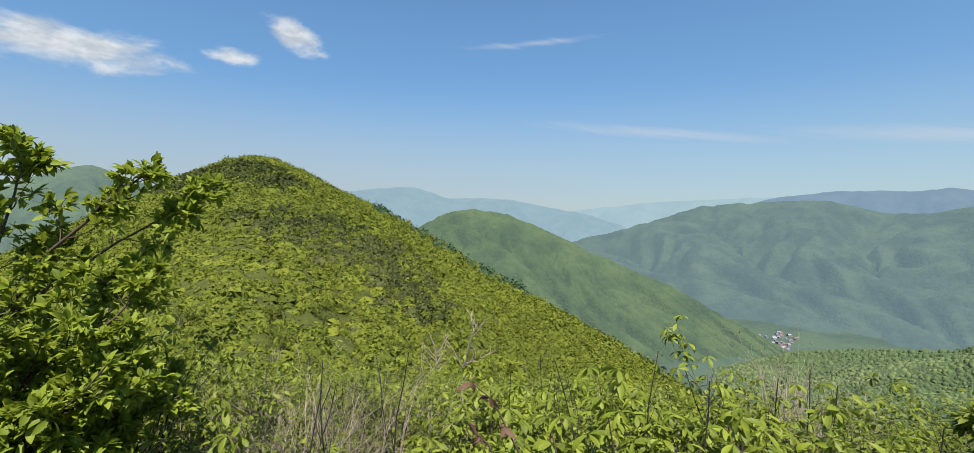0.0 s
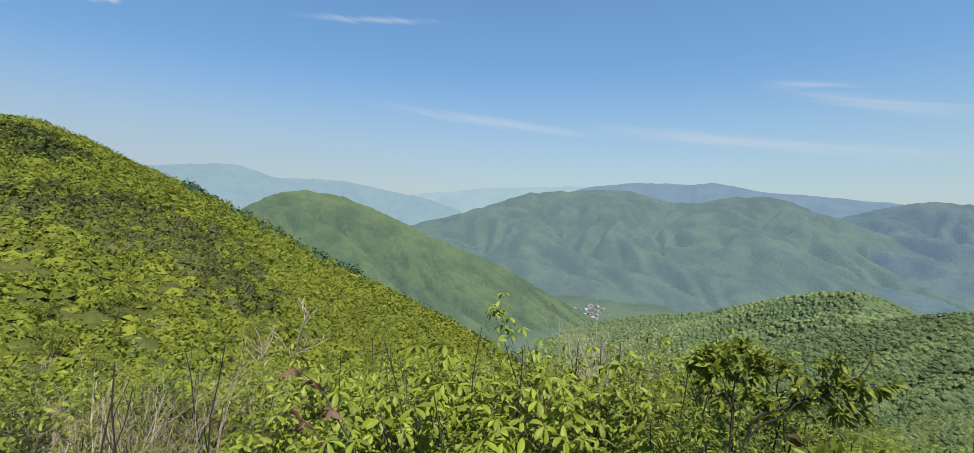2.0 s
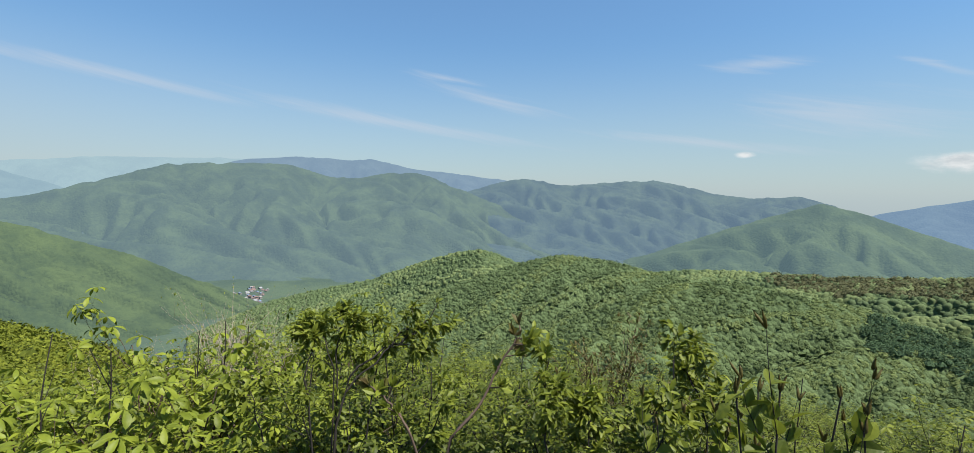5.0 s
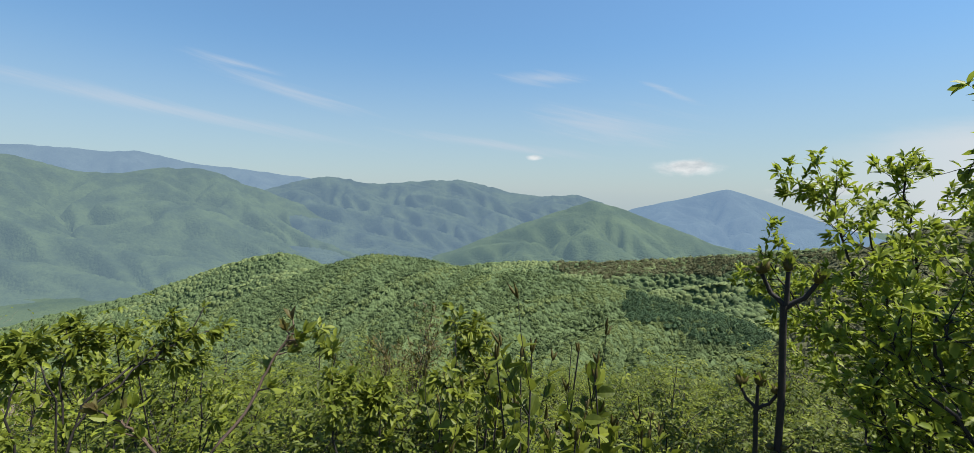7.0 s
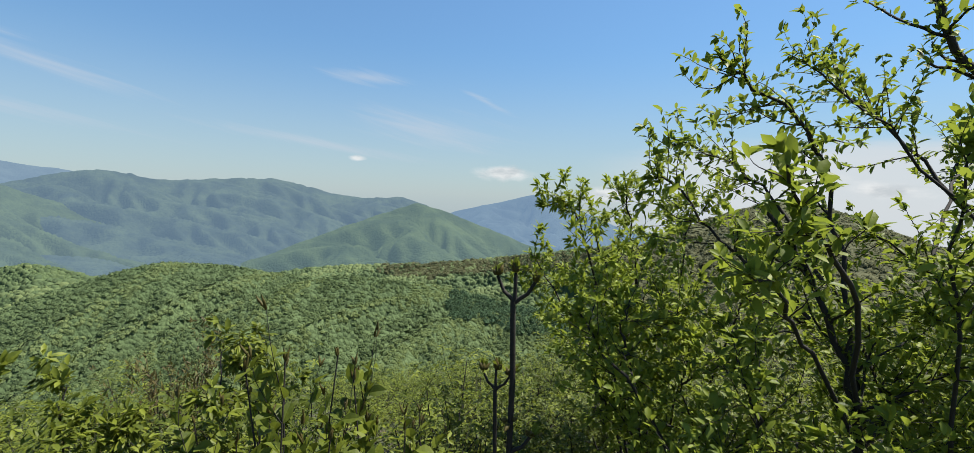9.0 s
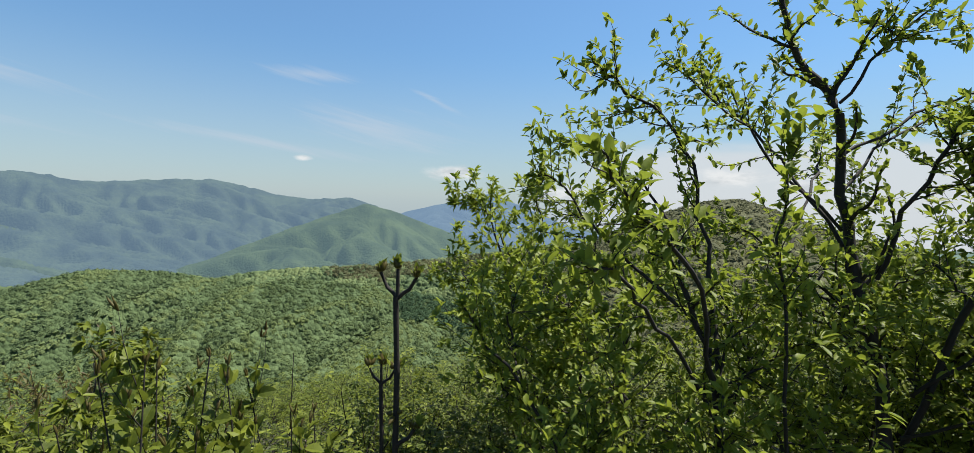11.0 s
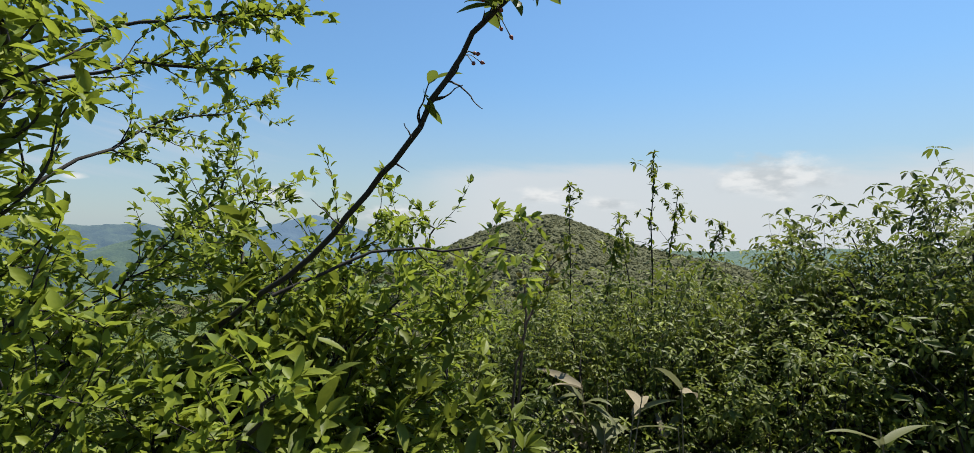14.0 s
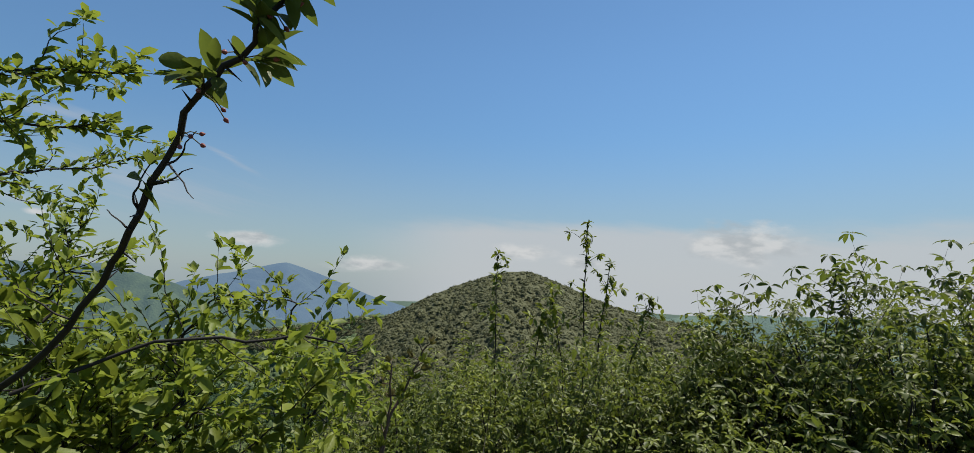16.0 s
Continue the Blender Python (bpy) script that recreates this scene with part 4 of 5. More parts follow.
for kind, x, y, top in (("small", 1.71, -5.02, 1.4), ("dark", 1.1, -5.65, 1.64), ("dark", 0.95, -5.7, 1.7), ("dark", 0.7, -5.75, 1.72), ("dark", 0.5, -5.6, 1.68), ("dark", 0.2, -5.6, 1.7), ("dark", 0.85, -5.5, 1.62), ("dark", 0.6, -5.45, 1.6), ("dark", 0.35, -5.4, 1.58), ("dark", 1.4, -5.4, 1.45), ("dark", 0.8, -5.2, 1.42)):
    plant_at(kind, x, y, top, rng, 1.0)


# ---- the crab apple and its neighbours ----
def limbs(thing, paths, seed, leaf_mat, bark, leaf=0.042, width=0.5, gap=0.03, tuft=2, kids=(13, 17), ratio=0.14, radius=0.008, spread=0.55, levels=3, lift=0.06, keep=1.0, droop=0.0, bare=0.4, least=0.26, tip=3):
    """Hand-placed limbs of a tree, each with its own twigs and foliage."""
    for k, (path, r) in enumerate(paths):
        plant = Plant(seed + k, lift=lift, ratio=ratio, kids=kids, levels=levels, thin=0.5, least=least)
        q = np.array(path, float)
        t = np.linspace(0, len(q) - 1, len(q) * 3)
        fine = np.stack([np.interp(t, np.arange(len(q)), q[:, c]) for c in range(3)], -1)
        fine[1:-1] = (fine[:-2] + 2 * fine[1:-1] + fine[2:]) / 4
        fine[1:-1] += plant.rng.normal(0, 0.006, fine[1:-1].shape)
        plant.along(fine, radius * r, 0, bare)
        plant.twigs.append(fine[len(fine) * 3 // 4:])
        v, f = plant.wood()
        limb = part("limb", mesh_of("limb", v, f, bark, True), thing)
        v, f = plant.leaves(leaf, width, gap, tuft, spread, droop, tip, True, keep)
        part("foliage", mesh_of("foliage", v, f, leaf_mat, True), limb, kind="stuff")


crab = rooted("crab_apple_tree", "many-stemmed crab apple tree with dark twigs and fresh green leaves", "tree")
B = (1.28, -2.05, -0.15)
C = (1.32, -1.5, -0.15)
CRAB_LEADERS = [
    ([(1.26, -2.12, -0.15), (1.23, -2.04, 0.76), (1.25, -1.99, 1.14), (1.28, -1.93, 1.37), (1.31, -1.88, 1.65), (1.31, -1.85, 1.91), (1.34, -1.78, 1.98), (1.36, -1.71, 2.11), (1.37, -1.68, 2.23)], 3.2),
    ([(1.31, -1.85, 1.91), (1.25, -1.90, 2.05), (1.20, -1.96, 2.11), (1.16, -2.00, 2.20)], 0.8),
    ([(1.26, -1.97, 1.39), (1.20, -1.99, 1.61), (1.13, -2.02, 1.77), (1.07, -2.04, 1.90), (0.98, -2.12, 1.96), (0.86, -2.19, 2.01)], 1.1),
    ([(1.11, -2.03, 1.83), (1.01, -2.12, 1.88), (0.93, -2.17, 1.91), (0.86, -2.23, 1.92)], 0.7),
]
CRAB_RIGHT = [
    ([(1.21, -2.05, 0.90), (1.10, -2.08, 1.34), (1.03, -2.09, 1.48), (0.95, -2.14, 1.58), (0.91, -2.15, 1.66), (0.83, -2.19, 1.73), (0.71, -2.23, 1.75)], 1.5),
    ([(0.91, -2.15, 1.66), (0.94, -2.12, 1.72), (0.99, -2.07, 1.79)], 0.6),
    ([(1.03, -2.09, 1.49), (1.07, -2.08, 1.61), (1.10, -2.06, 1.72), (1.13, -2.03, 1.80)], 0.9),
    ([(1.19, -2.04, 1.06), (1.03, -2.13, 1.29), (0.93, -2.17, 1.38), (0.84, -2.22, 1.44)], 0.9),
    ([(1.20, -2.03, 0.93), (0.95, -2.11, 1.12), (0.82, -2.16, 1.19)], 0.8),
    ([B, (1.5, -2.25, 0.7), (1.6, -2.5, 1.2), (1.62, -2.65, 1.4)], 1.2),
    ([B, (1.15, -2.15, 0.6), (1.05, -2.3, 1.0), (0.95, -2.4, 1.2)], 1.0),
]
CRAB_LEFT = [
    ([C, (1.28, -1.48, 0.84), (1.26, -1.47, 1.05), (1.27, -1.43, 1.19), (1.33, -1.35, 1.44), (1.39, -1.26, 1.59)], 2.4),
    ([(1.26, -1.47, 1.05), (1.41, -1.52, 1.42), (1.44, -1.47, 1.72), (1.43, -1.35, 1.87), (1.43, -1.20, 1.95), (1.41, -1.11, 2.00)], 1.2),
    ([(1.42, -1.47, 1.39), (1.55, -1.40, 1.62), (1.61, -1.29, 1.73), (1.65, -1.10, 1.81)], 0.9),
    ([(1.35, -1.38, 1.30), (1.45, -1.24, 1.44), (1.51, -1.13, 1.56), (1.52, -1.04, 1.68), (1.50, -0.97, 1.67)], 0.9),
    ([(1.26, -1.98, 1.17), (1.28, -1.78, 1.27), (1.28, -1.63, 1.35)], 0.9),
    ([(1.26, -1.47, 1.05), (1.19, -1.57, 1.20), (1.11, -1.66, 1.27)], 0.8),
]
CRAB_BACK = [
    ([(1.32, -1.91, 1.48), (1.48, -1.83, 1.73), (1.58, -1.76, 1.89), (1.61, -1.66, 1.97), (1.60, -1.56, 2.07)], 1.0),
    ([(1.26, -1.97, 1.21), (1.35, -1.86, 1.33), (1.45, -1.76, 1.47), (1.50, -1.65, 1.55)], 0.9),
    ([B, (1.5, -1.9, 0.8), (1.75, -1.8, 1.3), (1.85, -1.7, 1.5)], 1.2),
    ([C, (1.3, -1.15, 0.7), (1.35, -0.9, 1.1), (1.38, -0.75, 1.3)], 1.2),
]
CRAB_NEAR = [
    ([(1.22, -1.42, 1.11), (1.08, -1.26, 1.44), (1.00, -1.11, 1.53), (0.96, -1.04, 1.58), (0.90, -0.96, 1.63), (0.83, -0.89, 1.69)], 1.2),
    ([(1.26, -1.47, 0.97), (1.18, -1.28, 1.24), (1.07, -1.10, 1.39), (1.00, -1.02, 1.45), (0.94, -0.96, 1.48), (0.89, -0.89, 1.49)], 1.1),
    ([(1.15, -1.6, 0.4), (1.09, -1.55, 0.93), (1.04, -1.46, 1.36), (1.05, -1.43, 1.55), (1.04, -1.45, 1.75)], 1.1),
]
CRAB_SPRAYS = [
    ([(1.31, -1.88, 1.65), (1.36, -2.05, 1.80), (1.39, -2.29, 1.90), (1.37, -2.43, 1.90), (1.33, -2.56, 1.93)], 0.8),
    ([(1.31, -1.86, 1.75), (1.31, -2.10, 1.88), (1.28, -2.30, 1.96), (1.25, -2.45, 1.99), (1.23, -2.60, 2.02)], 0.8),
    ([(1.45, -1.84, 1.40), (1.60, -2.05, 1.62), (1.74, -2.22, 1.77), (1.84, -2.30, 1.85), (1.94, -2.44, 1.90), (2.04, -2.64, 2.00)], 0.9),
    ([(1.60, -2.05, 1.20), (1.72, -2.3, 1.45), (1.79, -2.46, 1.60), (1.79, -2.48, 1.74)], 0.8),
    ([(1.31, -1.89, 1.53), (1.42, -1.70, 1.78), (1.50, -1.55, 1.95), (1.55, -1.42, 2.06)], 0.8),
]
CRAB_LIMBS = CRAB_LEADERS + CRAB_RIGHT + CRAB_LEFT + CRAB_BACK + CRAB_SPRAYS
limbs(crab, CRAB_LIMBS, 300, LEAF_CRAB, BARK_DARK, leaf=0.031, gap=0.025, tuft=3, kids=(14, 18), radius=0.0066, bare=0.22, least=0.26, spread=0.7, levels=2, tip=1)
limbs(crab, CRAB_NEAR, 340, LEAF_CRAB, BARK_DARK, leaf=0.037, gap=0.03, tuft=3, kids=(10, 13), radius=0.0055, bare=0.3, least=0.14, spread=0.7, levels=2, tip=1)
frng = np.random.default_rng(12)
nodes = [np.array(p, float) * (1 - t) + np.array(q, float) * t for path, _ in CRAB_LIMBS for p, q in zip(path[:-1], path[1:]) for t in (0.0, 0.33, 0.67)]
nodes += [np.array((1.4, -2.55, z)) for z in (0.1, 0.4, 0.7)]


def fill(count, low, high, roof, gap):
    """Side limbs of the crab apple: each springs from the nearest wood below its tip."""
    tips = []
    while len(tips) < count:
        tip = frng.uniform(low, high)
        if tip[2] < roof(tip) and clear_of_path(tip[0], tip[1], gap):
            tips.append(tip)
    out = []
    for tip in sorted(tips, key=lambda p: np.linalg.norm(p - (1.25, -1.9, 0.9))):
        start = min(nodes, key=lambda q: np.linalg.norm(tip - q) + 0.8 * max(0.0, q[2] - tip[2] + 0.12))
        way = tip - start
        if np.linalg.norm(way) < 0.14:
            continue
        mid = start + way * 0.5 + frng.normal(0, 0.03, 3) + (0, 0, 0.03)
        out.append(([start, start + way * 0.25 + (0, 0, 0.01), mid, tip], 0.55))
        nodes.extend([mid, tip])
    return out


filler = fill(70, (0.8, -2.75, 0.7), (2.0, -0.9, 1.85), lambda p: min(1.48, 1.1 + 0.6 * (p[0] - 0.8)), 0.74)
filler += fill(34, (0.9, -3.2, 0.7), (1.8, -2.45, 1.5), lambda p: min(1.42, 1.1 + 0.6 * (p[0] - 0.8)), 0.74)
filler += fill(24, (1.35, -2.1, 0.5), (2.3, -0.8, 1.6), lambda p: 1.42, 0.9)
filler += fill(26, (1.0, -2.75, 0.9), (1.8, -2.05, 1.62), lambda p: 1.45, 0.85)
near_filler = []
while len(near_filler) < 26:
    tip = np.array((frng.uniform(0.82, 1.25), frng.uniform(-3.05, -2.3), frng.uniform(0.95, 1.5)))
    if tip[2] > 1.25 + 0.7 * (tip[0] - 0.82) or not clear_of_path(tip[0], tip[1], 0.78):
        continue
    foot = np.array((1.35, -2.5, -0.15)) + frng.normal(0, 0.12, 3) * [1, 1, 0]
    knee = foot + (tip - foot) * [0.3, 0.3, 0.6]
    near_filler.append(([foot, knee, (knee + tip) / 2 + [0, 0, 0.06], tip], 0.6))
filler += fill(18, (1.05, -2.95, 1.25), (1.7, -2.35, 1.6), lambda p: 1.6 - 0.25 * max(0.0, -2.7 - p[1]), 0.85)
filler += fill(22, (1.15, -2.5, 0.65), (1.9, -1.85, 1.5), lambda p: 1.45, 0.95)
limbs(crab, near_filler, 480, LEAF_GREEN, BARK_DARK, leaf=0.058, width=0.36, gap=0.042, tuft=3, kids=(8, 10), ratio=0.2, bare=0.3, least=0.18, levels=2, tip=1, droop=0.2)
limbs(crab, filler, 320, LEAF_CRAB, BARK_DARK, leaf=0.032, gap=0.03, tuft=3, kids=(9, 12), ratio=0.45, bare=0.1, levels=2, tip=1)
# the long thorny limb that crosses the view at the end of the walk
def leaf_mesh(seed, long=0.045, width=0.42):
    r = np.random.default_rng(seed)
    v, f = leaf_arrays(np.zeros((1, 3)), np.array([[0, 1.0, 0]]), np.array([[0, 0, 1.0]]), np.array([long]), np.array([long * width * r.uniform(0.85, 1.15)]), r.uniform(0.05, 0.22))
    # darker than the tree's other leaves: backlit silhouette put into the colour
    return mesh_of("leaf", v, f, LEAF_DARK, True)


LEAVES = [leaf_mesh(k, 0.032 + 0.004 * k) for k in range(6)]


def thorny_limb(thing):
    plant = Plant(350, lift=0.1, ratio=0.05, kids=(12, 13), levels=2, thin=0.4, least=0.09)
    rng = plant.rng
    q = np.array([(1.45, -2.2, 0.6), (1.29, -2.32, 1.15), (1.13, -2.43, 1.33), (0.91, -2.56, 1.46), (0.78, -2.64, 1.59), (0.67, -2.67, 1.66), (0.59, -2.71, 1.77), (0.53, -2.73, 1.81), (0.48, -2.76, 1.85), (0.44, -2.79, 1.89), (0.4, -2.82, 1.92)])
    t = np.linspace(0, len(q) - 1, 36)
    fine = np.stack([np.interp(t, np.arange(len(q)), q[:, c]) for c in range(3)], -1)
    fine[1:-1] = (fine[:-2] + 2 * fine[1:-1] + fine[2:]) / 4
    fine[1:-1] += rng.normal(0, 0.003, fine[1:-1].shape)
    plant.along(fine, 0.0064, 0, 0.3)
    for k in range(16):
        i = int(rng.integers(8, 34))
        d = unit(fine[i + 1] - fine[i])
        w = unit(np.cross(d, rng.normal(0, 1, 3)) + d * 0.4)
        plant.tubes.append(tube([fine[i], fine[i] + w * 0.012, fine[i] + w * rng.uniform(0.02, 0.04)], [0.002, 0.0013, 0.0003], 5))
    v, f = plant.wood()
    limb = part("thorny_limb", mesh_of("thorny_limb", v, f, BARK_DARK, True), thing, "long dark bare limb with thorn-like spurs")
    plant.twigs.append(fine[26:])
    for path in plant.twigs:
        tip = unit(path[-1] - path[-2])
        low = path[-1][2] < 1.8
        for k in range(0 if low and path is not plant.twigs[3] else 5 if low else 10):
            t = rng.uniform(0.3, 1.0)
            p = path[0] * (1 - t) + path[-1] * t if len(path) < 8 else path[int(t * (len(path) - 1))]
            w = unit(tip * 0.8 + rng.normal(0, 0.6, 3) - np.array((0, 0, 0.35)))
            leaf = part("leaf", LEAVES[int(rng.integers(6))], limb)
            m = Vector(w).to_track_quat("Y", "Z").to_matrix().to_4x4()
            leaf.matrix_basis = Matrix.Translation(p) @ m @ Matrix.Rotation(rng.normal(0, 0.6), 4, "Y") @ Matrix.Diagonal((1, rng.uniform(0.7, 1.2), 1, 1))
    for i in (21, 24, 27, 30, 33):
        for k in range(4):
            w = unit(rng.normal(0, 0.7, 3) + np.array((-0.2, -0.5, -0.5)))
            p = fine[i]
            end = p + w * rng.uniform(0.02, 0.035)
            v, f = tube([p, (p + end) / 2 + (0, 0, 0.004), end], [0.0007, 0.0006, 0.0007], 5)
            stalk = part("flower_stalk", mesh_of("flower_stalk", v, f, LEAF_RED, True), limb, "thin reddish flower stalk")
            z = np.linspace(0, 0.007, 6)
            v, f = tube(end + w * z[:, None], 0.0027 * np.array([0.5, 0.95, 1.0, 0.8, 0.45, 0.05]), 7)
            part("flower_bud", mesh_of("flower_bud", v, f, BUD_PINK, True), stalk, "small dark pink flower bud")


thorny_limb(crab)
limbs(crab, [([(1.0, -2.52, 1.40), (0.98, -2.67, 1.47), (0.95, -2.85, 1.49), (0.92, -2.97, 1.48), (0.9, -3.05, 1.46)], 0.5),
             ([(1.35, -2.3, 0.2), (1.2, -2.5, 0.9), (1.1, -2.65, 1.25), (0.95, -2.75, 1.38)], 0.8),
             ([(1.4, -2.3, 0.2), (1.1, -2.4, 0.9), (0.85, -2.45, 1.2), (0.7, -2.5, 1.32)], 0.8),
             ([(1.3, -2.3, 0.1), (1.0, -2.3, 0.7), (0.75, -2.35, 1.0), (0.62, -2.38, 1.12)], 0.8)], 360, LEAF_CRAB, BARK_DARK, leaf=0.034, gap=0.022, tuft=1, kids=(7, 10), ratio=0.16, bare=0.3, least=0.2)

ash = rooted("yellow_green_tree", "small tree with bright yellow-green feathery leaves", "tree")
A0 = (2.45, -1.5, -0.4)
limbs(ash, [
    ([A0, (2.3, -1.25, 0.7), (2.15, -1.1, 1.25), (2.0, -0.98, 1.46)], 1.0),
    ([A0, (2.4, -1.2, 0.9), (2.35, -1.05, 1.4), (2.32, -0.96, 1.59)], 1.0),
    ([A0, (2.2, -1.3, 0.6), (2.0, -1.15, 1.0), (1.88, -1.02, 1.2)], 0.9),
    ([A0, (2.45, -1.4, 0.9), (2.42, -1.3, 1.4), (2.4, -1.25, 1.63)], 1.0),
    ([A0, (2.55, -1.6, 0.9), (2.6, -1.65, 1.4), (2.6, -1.7, 1.61)], 1.0),
    ([A0, (2.3, -1.65, 0.7), (2.2, -1.75, 1.2), (2.15, -1.8, 1.5)], 1.0),
    ([A0, (2.2, -1.4, 0.5), (1.95, -1.35, 0.9), (1.8, -1.3, 1.1)], 0.9),
    ([A0, (2.6, -1.25, 0.7), (2.65, -1.0, 1.1), (2.7, -0.85, 1.3)], 0.9),
], 700, LEAF_FRESH, BARK_DARK, leaf=0.04, width=0.36, gap=0.028, tuft=3, kids=(15, 19), ratio=0.15, bare=0.25, droop=0.15, least=0.3)

lrng = np.random.default_rng(21)
left_tree = rooted("leafy_small_tree", "small tree with whorls of fresh green pointed leaves", "tree")
L0 = (-2.1, 1.5, -0.1)
limbs(left_tree, [
    ([L0, (-2.04, 1.59, 1.1), (-1.79, 1.63, 1.45), (-1.58, 1.64, 1.65), (-1.37, 1.67, 1.82)], 1.2),
    ([L0, (-1.96, 1.56, 1.2), (-1.76, 1.65, 1.38), (-1.54, 1.74, 1.56), (-1.29, 1.81, 1.71)], 1.0),
    ([L0, (-1.98, 1.55, 1.3), (-1.83, 1.58, 1.68), (-1.8, 1.6, 1.85)], 1.0),
    ([L0, (-1.84, 1.47, 0.95), (-1.64, 1.58, 1.17), (-1.46, 1.65, 1.3), (-1.39, 1.73, 1.45)], 1.0),
    ([L0, (-1.71, 1.4, 0.8), (-1.49, 1.54, 1.02), (-1.39, 1.67, 1.13)], 1.0),
    ([L0, (-1.8, 1.5, 0.5), (-1.6, 1.6, 0.8), (-1.45, 1.75, 0.9)], 0.9),
    ([L0, (-1.9, 1.2, 0.6), (-1.75, 1.15, 1.0), (-1.65, 1.15, 1.2)], 0.9),
    ([L0, (-2.0, 1.7, 0.8), (-1.85, 1.95, 1.2), (-1.7, 2.1, 1.4)], 0.9),
] + [([L0, (-1.95 + 0.1 * a, 1.5 + 0.1 * b, 0.5 + 0.3 * c), (-2.05 + 0.75 * a, 1.25 + 0.75 * b, 0.45 + 0.85 * c)], 0.8) for a, b, c in lrng.random((22, 3))], 400, LEAF_FRESH, BARK_BROWN, leaf=0.044, width=0.42, gap=0.045, tuft=3, kids=(11, 14), ratio=0.13, bare=0.35)


# ---- budding stalks ----
def bud_mesh(seed, long=0.022, fat=0.008):
    rng = np.random.default_rng(seed)
    z = np.linspace(0, long, 7)
    r = fat * np.array([0.45, 0.85, 1.0, 0.92, 0.7, 0.4, 0.04])
    path = np.stack([0.002 * np.sin(z * 90 + seed), 0 * z, z], -1)
    v, f = tube(path, r, 7)
    return mesh_of("bud", v + rng.normal(0, 0.0006, v.shape), f, LEAF_RED, True)


BUDS = [bud_mesh(k, 0.018 + 0.004 * k, 0.0068 + 0.001 * (k % 2)) for k in range(4)]


def bud_stalk(x, y, top, seed, radius=0.008, arms=4, lean=(0, 0), reach=0.05, label="bare upright stalk ending in fat opening buds"):
    ob = rooted("budding_stalk", label, "stalk", "budding stalks")
    rng = np.random.default_rng(seed)
    z0 = float(ground_z(x, y)) - 0.1
    base = np.array((x - lean[0], y - lean[1], z0))
    joint = np.array((x, y, top - reach))
    t = np.linspace(0, 1, 8)[:, None]
    path = base + (joint - base) * t + rng.normal(0, 0.004, (8, 3))
    v, f = tube(path, np.linspace(radius * 1.2, radius * 0.8, 8), 8)
    part("stem", mesh_of("stem", v, f, BARK_DARK, True), ob)
    P, D = [], []
    across = unit(np.array((y + 0.3, 0.15 - x, 0.0)) + rng.normal(0, 0.12, 3) * [1, 1, 0])
    forks = [(joint, np.array((0.0, 0.0, 1.0)) * reach * 0.8, 0.0), (joint, across * reach * 0.75, 0.55), (joint, -across * reach * 0.7, 0.65)]
    low = base + (joint - base) * 0.72
    forks += [(low, across * reach * 0.8, 0.5)] if arms > 3 else []
    for start, out, rise in forks:
        tip = start + out + np.array((0, 0, reach * (rise + 0.3)))
        knee = start + out * 0.62 + np.array((0, 0, reach * (rise + 0.3) * 0.42))
        v, f = tube([start, (start + knee) / 2 + (0, 0, 0.002), knee, tip], [radius * 0.7, radius * 0.6, radius * 0.58, radius * 0.5], 7)
        part("arm", mesh_of("arm", v, f, BARK_DARK, True), ob)
        for j in range(5):
            w = unit(np.array((rng.normal(0, 0.5), rng.normal(0, 0.5), 1.0)) + out * 6)
            bud = part("bud", BUDS[int(rng.integers(4))], ob, "brown-green opening bud")
            bud.matrix_basis = Matrix.Translation(tip + w * 0.003) @ Vector(w).to_track_quat("Z", "Y").to_matrix().to_4x4()
            for _ in range(3):
                P.append(tip + w * 0.012)
                D.append(w + rng.normal(0, 0.5, 3))
    for zf in (0.62, 0.78):
        q = base + (joint - base) * zf
        for j in range(3):
            w = unit(rng.normal(0, 1, 3) * [1, 1, 0.3] + [0, 0, 0.5])
            bud = part("bud", BUDS[int(rng.integers(4))], ob, "brown-green opening bud")
            bud.matrix_basis = Matrix.Translation(q + w * radius) @ Vector(w).to_track_quat("Z", "Y").to_matrix().to_4x4()
    P, D = np.array(P), np.array(D)
    L = rng.uniform(0.015, 0.034, len(P))
    v, f = leaf_arrays(P, D, unit(rng.normal(0, 1, P.shape)), L, L * 0.42)
    part("young_leaf_tuft", mesh_of("young_leaf_tuft", v, f, LEAF_SMALL), ob, "tiny unfolding green leaves", kind="stuff")
    return ob


